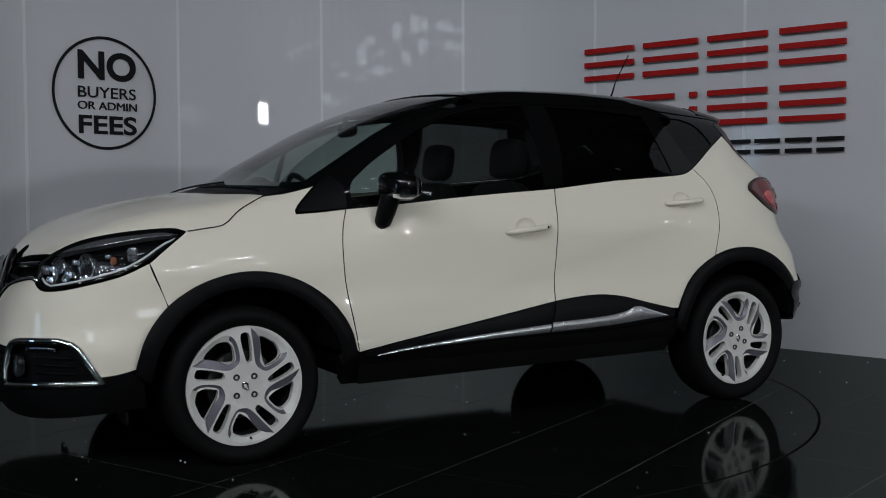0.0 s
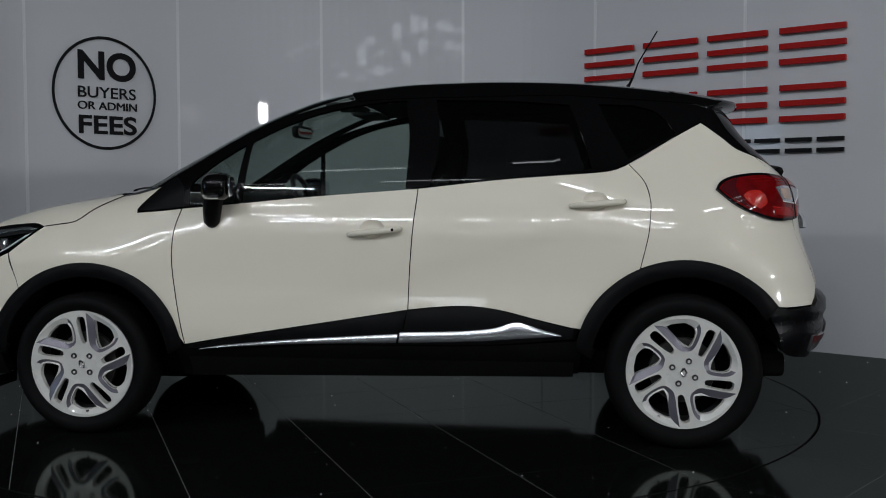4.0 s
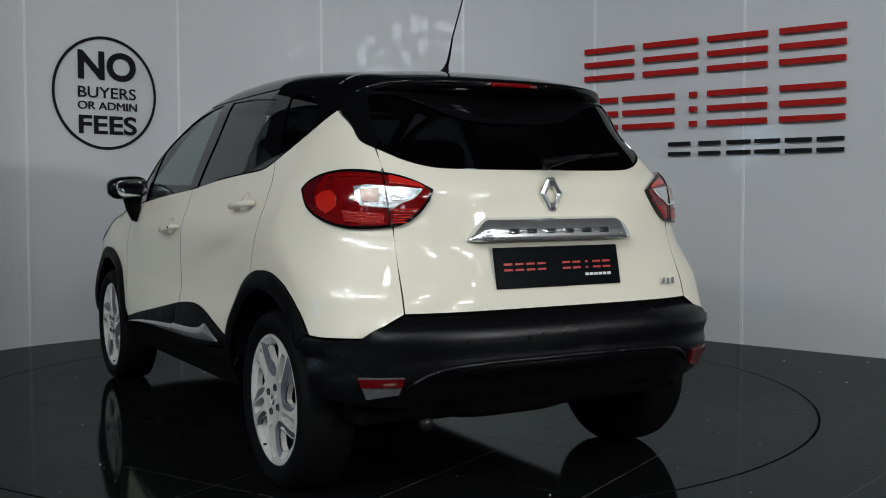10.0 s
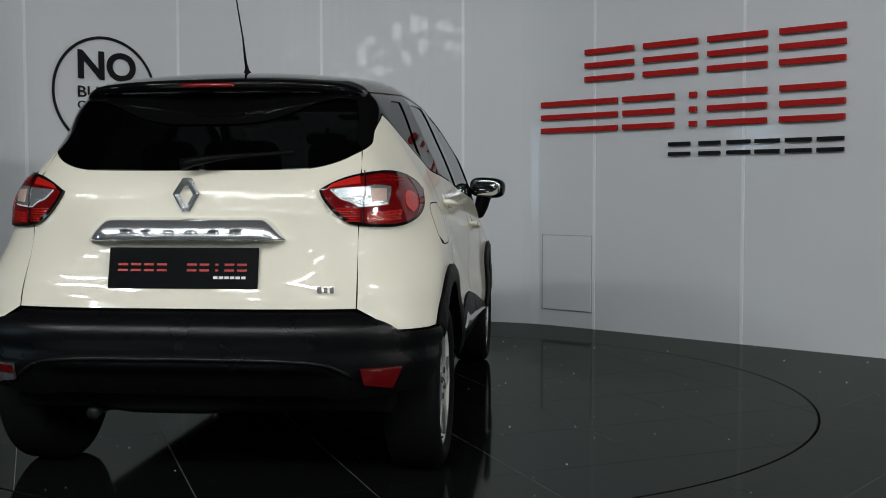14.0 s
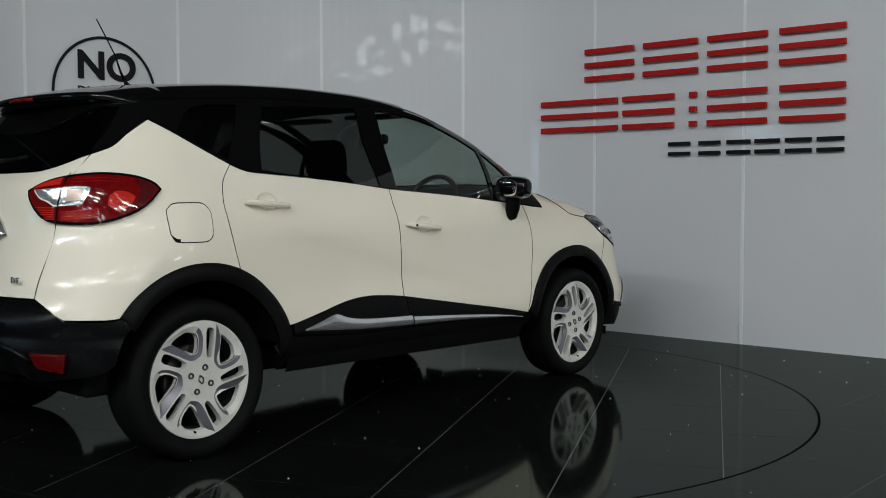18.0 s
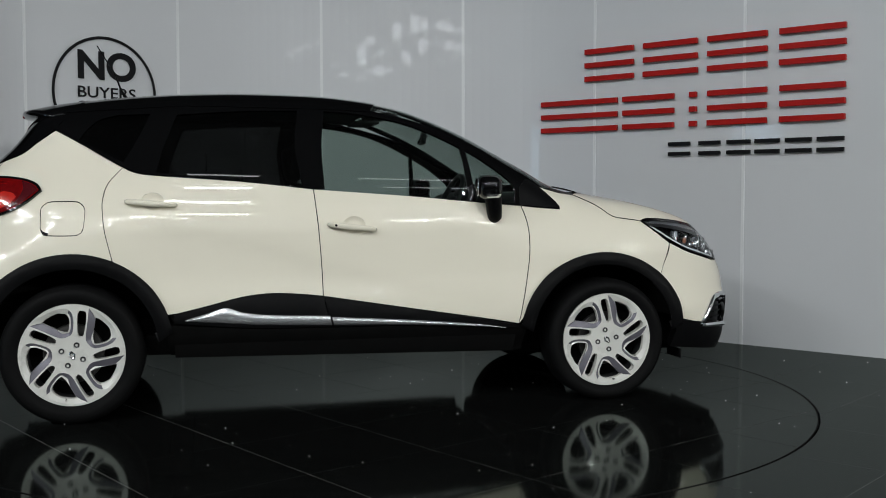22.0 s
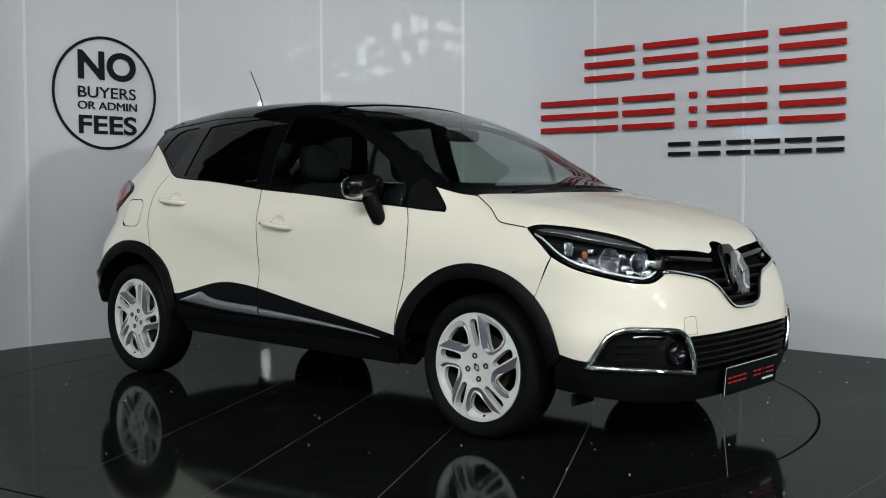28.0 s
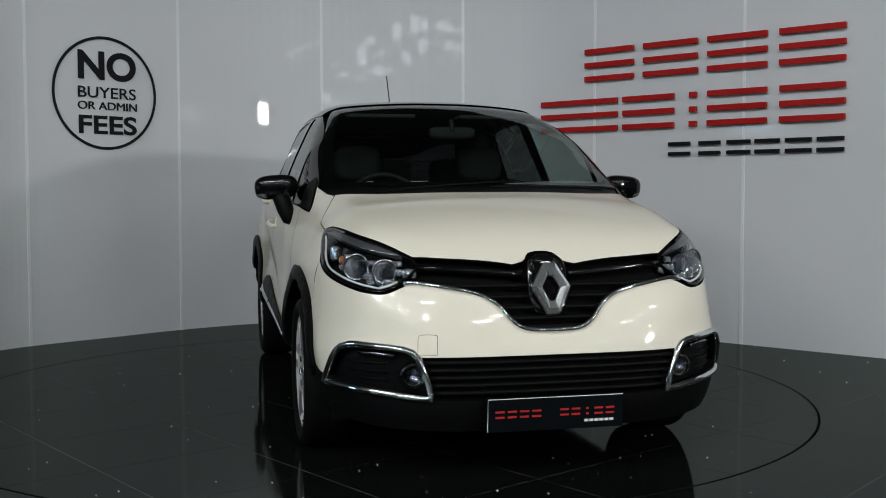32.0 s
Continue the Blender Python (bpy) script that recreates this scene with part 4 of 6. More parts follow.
panel("sill", SIDE, [[(0.86, 0.40), (0.30, 0.42), (-0.12, 0.423), (-0.5, 0.428), (-0.90, 0.455)], [(-0.90, 0.455), (-0.885, 0.278)], [(-0.885, 0.278), (-0.55, 0.274), (-0.50, 0.262), (0.0, 0.260), (0.45, 0.245), (0.86, 0.244)], [(0.86, 0.244), (0.86, 0.40)]], DARK, car, off=0.004, rim=0.05, sides=BOTH, relief=lambda p: -0.055 * (1 - step(p[:, 2], 0.26, 0.41)))


def strip_bm(top, low, m):
    """A rounded bright strip between two lines on the flank."""
    a, c = spline(top, 10), spline(low, 10)
    bm = bmesh.new()
    rows = []
    for i in range(41):
        q = i / 40
        pa = np.array([np.interp(q, np.linspace(0, 1, len(a)), a[:, j]) for j in (0, 1)])
        pc = np.array([np.interp(q, np.linspace(0, 1, len(c)), c[:, j]) for j in (0, 1)])
        s = np.linspace(0, 1, 9)
        pts = pa[None] * (1 - s[:, None]) + pc[None] * s[:, None]
        p, _ = onto(SIDE, pts[:, 0], pts[:, 1], 0.013 + 0.011 * np.sin(math.pi * (0.08 + 0.92 * s)) ** 0.7)
        rows.append([bm.verts.new((x, -y if m else y, z)) for x, y, z in p])
    for r0, r1 in zip(rows, rows[1:]):
        for j in range(8):
            bm.faces.new((r0[j], r1[j], r1[j + 1], r0[j + 1]))
    return bm


for m in BOTH:
    part("chrome_strip", strip_bm([(-0.810, 0.478), (-0.70, 0.508), (-0.640, 0.526), (-0.60, 0.523), (-0.54, 0.504), (-0.40, 0.489), (-0.135, 0.480)], [(-0.810, 0.470), (-0.70, 0.464), (-0.640, 0.461), (-0.60, 0.457), (-0.54, 0.452), (-0.40, 0.444), (-0.125, 0.436)], m), STRIP_METAL, car, "satin metal trim strip", smooth=True)
    part("chrome_strip", strip_bm([(-0.125, 0.474), (0.271, 0.450), (0.60, 0.422), (0.745, 0.402)], [(-0.115, 0.436), (0.271, 0.425), (0.60, 0.408), (0.745, 0.398)], m), STRIP_METAL, car, "satin metal trim strip", smooth=True)
panel("front_arch_trim", SIDE, [arch(1.275, 0.345, 0.455, 0.422, 172, 4), arch(1.275, 0.325, 0.385, 0.375, 4, 176)], GRAIN_BLACK, car, off=0.014, bulge=0.012, rim=0.05, res=0.028, sides=BOTH)
panel("rear_arch_trim", SIDE, [arch(-1.315, 0.345, 0.458, 0.450, 10, 147), arch(-1.315, 0.335, 0.385, 0.385, 147, 4)], GRAIN_BLACK, car, off=0.014, bulge=0.012, rim=0.05, res=0.028, sides=BOTH)
BUMPER_HALF = [[(-1.95, 0.0, 0.668), (-1.95, 0.3, 0.668), (-1.88, 0.596, 0.668)], [(-1.88, 0.596, 0.668), (-1.84, 0.64, 0.640), (-1.80, 0.70, 0.596)], [(-1.80, 0.70, 0.596), (-1.70, 0.82, 0.592), (-1.60, 0.85, 0.62)],
               [(-1.60, 0.85, 0.62), (-1.66, 0.83, 0.52), (-1.69, 0.82, 0.43)], [(-1.69, 0.82, 0.43), (-1.74, 0.76, 0.395), (-1.85, 0.45, 0.362), (-1.95, 0.0, 0.356)]]


def bumper_relief(p):
    z, ay = p[:, 2], np.abs(p[:, 1])
    ledge = 0.036 * (1 - step(z, 0.615, 0.668)) - 0.022
    return ledge - 0.012 * (1 - step(z, 0.535, 0.565)) + 0.008 * (1 - step(z, 0.49, 0.52)) - 0.030 * (1 - step(z, 0.445, 0.475)) * (1 - step(ay, 0.42, 0.56))


panel("rear_bumper", CORNER_B, BUMPER_HALF + flip(BUMPER_HALF), BUMPER, car, "satin black rear bumper", off=0.003, gap=0.0, rim=0.03, res=0.022, relief=bumper_relief)
panel("lower_front_bumper", CORNER_F, [[(1.70, 0.83, 0.40), (1.80, 0.81, 0.393), (1.90, 0.79, 0.383)], [(1.90, 0.79, 0.383), (2.06, 0.62, 0.350), (2.12, 0.43, 0.327)], [(2.12, 0.43, 0.327), (2.13, 0.0, 0.322), (2.12, -0.43, 0.327)],
                                       [(2.12, -0.43, 0.327), (2.06, -0.62, 0.350), (1.90, -0.79, 0.383)], [(1.90, -0.79, 0.383), (1.80, -0.81, 0.393), (1.70, -0.83, 0.40)], [(1.70, -0.83, 0.40), (1.71, -0.82, 0.26)],
                                       [(1.71, -0.82, 0.26), (2.0, -0.5, 0.215), (2.1, 0, 0.205), (2.0, 0.5, 0.215), (1.71, 0.82, 0.26)], [(1.71, 0.82, 0.26), (1.70, 0.83, 0.40)]], GRAIN_BLACK, car, off=0.006, gap=0.0, rim=0.05)

# black greenhouse
W_FRONT = [[(-0.145, 1.090), (0.121, 1.066), (0.398, 1.042), (0.568, 1.029)], [(0.568, 1.029), (0.560, 1.15), (0.545, 1.295)], [(0.545, 1.295), (0.41, 1.362), (0.269, 1.415), (0.127, 1.448), (-0.014, 1.467), (-0.128, 1.474)], [(-0.128, 1.474), (-0.15, 1.30), (-0.145, 1.090)]]
W_SMALL = [[(0.606, 1.030), (0.812, 1.016)], [(0.812, 1.016), (0.815, 1.09), (0.79, 1.130)], [(0.79, 1.130), (0.69, 1.208), (0.575, 1.280)], [(0.575, 1.280), (0.595, 1.15), (0.606, 1.030)]]
W_REAR = [[(-0.255, 1.100), (-0.55, 1.132), (-0.83, 1.157), (-0.935, 1.170)], [(-0.935, 1.170), (-0.905, 1.28), (-0.84, 1.446)], [(-0.84, 1.446), (-0.56, 1.467), (-0.265, 1.475)], [(-0.265, 1.475), (-0.285, 1.30), (-0.255, 1.100)]]
W_QUARTER = [[(-1.09, 1.214), (-1.233, 1.288), (-1.29, 1.320)], [(-1.29, 1.320), (-1.255, 1.37), (-1.20, 1.418), (-1.115, 1.443)], [(-1.115, 1.443), (-0.97, 1.449)], [(-0.97, 1.449), (-1.011, 1.355), (-1.09, 1.214)]]
panel("window_surround", SIDE, [[(1.055, 0.988), (0.952, 0.994), (0.846, 1.005)], [(0.846, 1.005), (0.609, 1.025), (0.275, 1.056), (-0.201, 1.090)], [(-0.201, 1.090), (-0.549, 1.127), (-0.929, 1.154), (-1.026, 1.166), (-1.09, 1.192)],
                                [(-1.09, 1.192), (-1.217, 1.266), (-1.40, 1.370)], [(-1.40, 1.370), (-1.43, 1.40), (-1.44, 1.44)], [(-1.44, 1.44), (-1.1, 1.492), (-0.6, 1.517), (-0.1, 1.512)], [(-0.1, 1.512), (0.1, 1.487), (0.4, 1.412), (0.65, 1.302), (0.86, 1.182), (0.985, 1.10)],
                                [(0.985, 1.10), (0.965, 1.095)], [(0.965, 1.095), (1.05, 1.014), (1.055, 0.988)]], GLOSS_BLACK, car, off=0.001, res=0.03, rim=0.01,
      holes=[W_FRONT, W_SMALL, W_REAR, W_QUARTER], sides=BOTH)
panel("front_door_window", SIDE, W_FRONT, GLASS_CLEAR, car, "clear side window", off=-0.004, gap=-0.006, rim=0, sides=BOTH)
panel("small_front_window", SIDE, W_SMALL, GLASS_CLEAR, car, "clear side window", off=-0.004, gap=-0.006, rim=0, sides=BOTH)
panel("rear_door_window", SIDE, W_REAR, GLASS_SIDE, car, "dark tinted side window", off=-0.004, gap=-0.006, rim=0, sides=BOTH)
panel("rear_quarter_window", SIDE, W_QUARTER, GLASS_DARK, car, "dark tinted side window", off=-0.004, gap=-0.006, rim=0, sides=BOTH)
SCREEN = [[(1.18, 0.0, 1.12), (1.15, 0.35, 1.11), (1.06, 0.62, 1.09), (0.99, 0.71, 1.085)], [(0.99, 0.71, 1.085), (0.6, 0.635, 1.30), (0.12, 0.535, 1.505)], [(0.12, 0.535, 1.505), (0.17, 0.3, 1.54), (0.19, 0, 1.555), (0.17, -0.3, 1.54), (0.12, -0.535, 1.505)],
                           [(0.12, -0.535, 1.505), (0.6, -0.635, 1.30), (0.99, -0.71, 1.085)], [(0.99, -0.71, 1.085), (1.06, -0.62, 1.09), (1.15, -0.35, 1.11), (1.18, 0, 1.12)]]
panel("windscreen", ROLL, SCREEN, GLASS_CLEAR, car, "curved clear windscreen", off=-0.002, rim=0.004)
panel("roof", ROLL, [[(0.20, 0, 1.55), (0.18, 0.3, 1.54), (0.13, 0.54, 1.50), (0.10, 0.60, 1.47)], [(0.10, 0.60, 1.47), (-0.5, 0.615, 1.50), (-1.1, 0.585, 1.48), (-1.48, 0.54, 1.44)], [(-1.48, 0.54, 1.44), (-1.60, 0.3, 1.50), (-1.62, 0, 1.50), (-1.60, -0.3, 1.50), (-1.48, -0.54, 1.44)],
                     [(-1.48, -0.54, 1.44), (-1.1, -0.585, 1.48), (-0.5, -0.615, 1.50), (0.10, -0.60, 1.47)], [(0.10, -0.60, 1.47), (0.13, -0.54, 1.50), (0.18, -0.3, 1.54), (0.20, 0, 1.55)]], GLOSS_BLACK, car, "gloss black roof", off=0.004)
panel("rear_window", REAR, [[(0.565, 1.228), (0.515, 1.190), (0.436, 1.164), (0.333, 1.156), (0.0, 1.154), (-0.333, 1.156), (-0.436, 1.164), (-0.515, 1.190), (-0.565, 1.228)], [(-0.565, 1.228), (-0.597, 1.252), (-0.592, 1.305), (-0.572, 1.37), (-0.53, 1.445)], [(-0.53, 1.445), (0, 1.475), (0.53, 1.445)],
                            [(0.53, 1.445), (0.572, 1.37), (0.592, 1.305), (0.597, 1.252), (0.565, 1.228)]], GLASS_DARK, car, "dark tinted rear window", off=-0.001, rim=0.004)


panel("rear_pillar_cover", CORNER_R, [[(-1.40, 0.605, 1.374), (-1.494, 0.60, 1.308), (-1.556, 0.60, 1.258), (-1.628, 0.572, 1.225)], [(-1.628, 0.572, 1.225), (-1.60, 0.55, 1.26), (-1.53, 0.545, 1.34), (-1.46, 0.52, 1.43)], [(-1.46, 0.52, 1.43), (-1.42, 0.56, 1.445), (-1.38, 0.60, 1.42)], [(-1.38, 0.60, 1.42), (-1.40, 0.605, 1.374)]], GLOSS_BLACK, car, off=0.002, gap=0.0, rim=0.01, res=0.03, sides=BOTH)
panel("sail_panel", SIDE, [[(0.838, 1.006), (0.95, 0.996), (1.046, 0.990)], [(1.046, 0.990), (1.044, 1.012), (0.965, 1.090), (0.925, 1.125)], [(0.925, 1.125), (0.885, 1.140), (0.842, 1.095)], [(0.842, 1.095), (0.838, 1.006)]], GRAIN_BLACK, car, "black plastic sail panel by the mirror", off=0.004, rim=0.006, res=0.03, sides=BOTH)


def inset(view, runs, d):
    """An outline drawn in by d, as one smooth closed run."""
    return shrink(outline(view, runs, 0.02), d)


def ring_panel(name, view, runs, width, mat, parent, off, rim, label="", sides=BOTH, res=0.02):
    """A narrow frame all round an outline."""
    loops = [shrink(outline(view, runs, res * 0.6), 0.001), inset(view, runs, width)]
    return flat_panel(name, view, loops, mat, parent, off, rim, label, sides, res)


def flat_panel(name, view, loops, mat, parent, off, rim, label="", sides=BOTH, res=0.02):
    v, f = fill(loops, res)
    p, n = onto(view, v[:, 0], v[:, 1], off)
    a = np.cross(p[f[:, 1]] - p[f[:, 0]], p[f[:, 2]] - p[f[:, 0]])
    back = np.sum(a * n[f[:, 0]], -1) < 0
    f[back] = f[back][:, ::-1]
    seen = {(int(t[i]), int(t[(i + 1) % 3])) for t in f for i in range(3)}
    border = [e for e in seen if (e[1], e[0]) not in seen]
    return [shell(name, p, n, f, [(b, a) for a, b in border] if m else border, mat, parent, label, rim, m) for m in sides]


def spot(view, p3, off):
    """A frame on the body at the spot nearest to p3: z out of the surface, x level."""
    u, v = view.flat(p3)
    p, n = onto(view, np.array([u]), np.array([v]), off)
    z = Vector(n[0])
    x = Vector((0, 0, 1)).cross(z).normalized()
    m = Matrix((x, z.cross(x), z)).transposed().to_4x4()
    m.translation = Vector(p[0])
    return m


def path_on(view, runs, off, spacing=0.03, closed=False):
    line = outline(view, runs, spacing, closed)
    p, _ = onto(view, line[:, 0], line[:, 1], off)
    return [Vector(q) for q in p]


def mirrored(points):
    return [Vector((p[0], -p[1], p[2])) for p in points]


def two(name, make, mat, parent=None, label="", smooth=True):
    """The same part on the left and, mirrored, on the right."""
    out = []
    for s in (1, -1):
        bm = make()
        if s < 0:
            bmesh.ops.transform(bm, matrix=Matrix.Diagonal((1, -1, 1, 1)), verts=bm.verts)
        out.append(part(name, bm, mat, parent or car, label, smooth))
    return out


ring_panel("windscreen_border", ROLL, SCREEN, 0.050, HOUSING, car, -0.006, 0.0, "black border band of the windscreen", sides=(False,))

# rear lamps
ring_panel("rear_lamp_frame", CORNER_R, LAMP_R, 0.013, GLOSS_BLACK, car, 0.012, 0.03)
flat_panel("rear_lamp_lens", CORNER_R, [inset(CORNER_R, LAMP_R, 0.011)], RED_LENS, car, 0.013, 0.012, "deep red rear lamp lens")
LAMP_CLEAR = [[(-1.692, 0.677, 1.085), (-1.73, 0.642, 1.091), (-1.761, 0.601, 1.087), (-1.789, 0.555, 1.083), (-1.814, 0.494, 1.078)], [(-1.814, 0.494, 1.078), (-1.809, 0.526, 1.049), (-1.798, 0.557, 1.039), (-1.788, 0.584, 1.021)],
              [(-1.788, 0.584, 1.021), (-1.754, 0.638, 1.025), (-1.72, 0.67, 1.030)], [(-1.72, 0.67, 1.030), (-1.705, 0.676, 1.055), (-1.692, 0.677, 1.085)]]
flat_panel("clear_indicator", CORNER_R, [shrink(outline(CORNER_R, LAMP_CLEAR, 0.012), 0.0)], REFLECTOR, car, 0.0165, 0.006, "clear reversing and indicator lens")
two("indicator_edge", lambda: tube_bm(path_on(CORNER_R, [[(-1.814, 0.494, 1.076), (-1.809, 0.526, 1.048), (-1.798, 0.557, 1.037), (-1.788, 0.584, 1.020)], [(-1.788, 0.584, 1.020), (-1.754, 0.638, 1.024), (-1.72, 0.67, 1.029)]], 0.016, 0.012), 0.0026, 6), BLADE_WHITE, car)
LAMP_AMBER = [[(-1.712, 0.664, 1.078), (-1.750, 0.618, 1.080)], [(-1.750, 0.618, 1.080), (-1.756, 0.622, 1.036)], [(-1.756, 0.622, 1.036), (-1.722, 0.664, 1.040)], [(-1.722, 0.664, 1.040), (-1.712, 0.664, 1.078)]]
flat_panel("amber_bulb", CORNER_R, [shrink(outline(CORNER_R, LAMP_AMBER, 0.012), 0.0)], AMBER_PALE, car, 0.0185, 0.004, "pale amber indicator bulb")
LAMP_LOW = [[(-1.672, 0.712, 1.010), (-1.744, 0.654, 1.004), (-1.775, 0.610, 1.0)], [(-1.775, 0.610, 1.0), (-1.777, 0.612, 0.966)], [(-1.777, 0.612, 0.966), (-1.734, 0.67, 0.966), (-1.688, 0.709, 0.978)], [(-1.688, 0.709, 0.978), (-1.672, 0.712, 1.010)]]
flat_panel("lower_red_reflector", CORNER_R, [shrink(outline(CORNER_R, LAMP_LOW, 0.012), 0.0)], RED_MID, car, 0.0155, 0.003, "ribbed red reflector")
LAMP_EYE = [[(-1.553, 0.751, 1.050), (-1.575, 0.739, 1.067), (-1.617, 0.723, 1.072), (-1.645, 0.72, 1.055)], [(-1.645, 0.72, 1.055), (-1.653, 0.727, 1.021), (-1.623, 0.747, 0.998)], [(-1.623, 0.747, 0.998), (-1.580, 0.757, 1.020), (-1.553, 0.751, 1.050)]]
flat_panel("red_bulb_window", CORNER_R, [shrink(outline(CORNER_R, LAMP_EYE, 0.012), 0.0)], RED_GLINT, car, 0.0155, 0.003, "bright red lens of the brake bulb")
LAMP_BAND = [[(-1.757, 0.586, 1.120), (-1.784, 0.537, 1.108), (-1.806, 0.497, 1.094)], [(-1.806, 0.497, 1.094), (-1.815, 0.482, 1.080)], [(-1.815, 0.482, 1.080), (-1.790, 0.535, 1.090), (-1.760, 0.586, 1.097)], [(-1.760, 0.586, 1.097), (-1.757, 0.586, 1.120)]]
flat_panel("upper_red_band", CORNER_R, [shrink(outline(CORNER_R, LAMP_BAND, 0.012), 0.0)], RED_GLINT, car, 0.0155, 0.003, "bright red upper lens band")
panel("rear_lamp_tip", CORNER_R, [[(-1.458, 0.760, 1.080), (-1.485, 0.737, 1.106), (-1.535, 0.713, 1.122)], [(-1.535, 0.713, 1.122), (-1.530, 0.745, 1.075), (-1.555, 0.755, 1.030), (-1.605, 0.757, 0.990)], [(-1.605, 0.757, 0.990), (-1.53, 0.772, 1.026), (-1.458, 0.760, 1.080)]], RED_DARK, car, "dark red tip of the rear lamp", off=0.0148, rim=0.003, res=0.02, sides=BOTH)
for k in range(2):
    two("lamp_rib", lambda: tube_bm(path_on(CORNER_R, [[(-1.62, 0.725, 1.118 - 0.011 * k), (-1.68, 0.685, 1.121 - 0.011 * k), (-1.735, 0.620, 1.116 - 0.010 * k)]], 0.0135, 0.02), 0.0013, 6), RED_MID, car)
for k in range(4):
    two("lamp_rib", lambda: tube_bm(path_on(CORNER_R, [[(-1.685, 0.71, 1.003 - 0.009 * k), (-1.744, 0.655, 1.0 - 0.009 * k), (-1.774, 0.612, 0.997 - 0.009 * k)]], 0.0165, 0.02), 0.0016, 6), RED_GLINT, car)
two("lamp_split", lambda: tube_bm(path_on(CORNER_R, [[(-1.736, 0.600, 1.134), (-1.773, 0.600, 1.049), (-1.789, 0.596, 0.958)]], 0.0175, 0.02), 0.0026, 6), GLOSS_BLACK, car)
for k in range(6):
    z = 1.013 - 0.0085 * k
    inner = 0.508 + 0.0085 * k
    two("lamp_rib", lambda: tube_bm(path_on(CORNER_R, [[(-1.788, 0.586, z), (-1.805, 0.55, z), (-1.82, inner, z + 0.001)]], 0.0145, 0.02), 0.0027, 6), RED_GLINT, car)

# headlamps
LAMP_F = [[(1.508, 0.755, 0.918), (1.556, 0.735, 0.930), (1.66, 0.705, 0.923), (1.79, 0.65, 0.903), (1.90, 0.555, 0.864), (1.96, 0.485, 0.826), (1.987, 0.466, 0.800)], [(1.987, 0.466, 0.800), (2.005, 0.50, 0.765), (2.005, 0.545, 0.730), (1.99, 0.59, 0.709)],
          [(1.99, 0.59, 0.709), (1.95, 0.635, 0.709), (1.88, 0.69, 0.725), (1.745, 0.76, 0.765), (1.65, 0.778, 0.815), (1.58, 0.78, 0.865), (1.508, 0.755, 0.918)]]

ring_panel("headlamp_frame", CORNER_F, LAMP_F, 0.008, GLOSS_BLACK, car, 0.003, 0.055)
flat_panel("headlamp_housing", CORNER_F, [inset(CORNER_F, LAMP_F, 0.004)], HOUSING, car, -0.055, 0.0, "dark headlamp housing")
flat_panel("headlamp_lens", CORNER_F, [inset(CORNER_F, LAMP_F, 0.005)], GLASS_LAMP, car, 0.005, 0.0, "clear headlamp lens")
LAMP_FLOOR = [[(1.72, 0.765, 0.81), (1.82, 0.71, 0.835), (1.92, 0.60, 0.83), (1.97, 0.52, 0.805)], [(1.97, 0.52, 0.805), (1.99, 0.53, 0.765), (1.975, 0.60, 0.738)], [(1.975, 0.60, 0.738), (1.88, 0.705, 0.752), (1.72, 0.765, 0.81)]]
panel("headlamp_reflector", CORNER_F, LAMP_FLOOR, DARK_CHROME, car, "faceted chrome reflector", off=-0.044, rim=0, res=0.02, sides=BOTH)
BROW_LOW = [(1.534, 0.754, 0.912), (1.662, 0.732, 0.900), (1.816, 0.684, 0.871), (1.901, 0.605, 0.851), (1.945, 0.530, 0.836)]
panel("headlamp_brow", CORNER_F, [[(1.534, 0.752, 0.914), (1.60, 0.722, 0.922), (1.69, 0.692, 0.913), (1.80, 0.642, 0.893), (1.90, 0.555, 0.856), (1.945, 0.515, 0.834)], BROW_LOW[::-1]], BROW, car, "grey upper headlamp trim", off=-0.004, rim=0.02, gap=0.0, res=0.02, sides=BOTH)
two("running_light_strip", lambda: tube_bm(path_on(CORNER_F, [[(1.548, 0.764, 0.900), (1.60, 0.768, 0.876), (1.66, 0.776, 0.834), (1.741, 0.774, 0.791), (1.831, 0.744, 0.762), (1.92, 0.688, 0.738), (1.985, 0.618, 0.724)], [(1.985, 0.618, 0.724), (2.005, 0.576, 0.738), (2.006, 0.540, 0.757)]], -0.008, 0.03), 0.0042, 8), BLADE_WHITE, car, "white running light strip")


def cup_bm(m, r, depth, n=18):
    bm = revolve_bm([(r, 0.0), (r * 0.93, -depth * 0.25), (r * 0.72, -depth * 0.62), (r * 0.40, -depth * 0.9), (0.002, -depth)], n, "Z")
    bmesh.ops.transform(bm, matrix=m, verts=bm.verts)
    return bm


FACE_F = Matrix(((0, 0, 1), (1, 0, 0), (0, 1, 0))).to_4x4()


def lamp_frame(p3, off, turn=0.35):
    """Lamp units look forwards and a little out."""
    m = spot(CORNER_F, p3, off)
    f = FACE_F.copy()
    f = Matrix.Rotation(turn, 4, "Z") @ f
    f.translation = m.translation
    return f


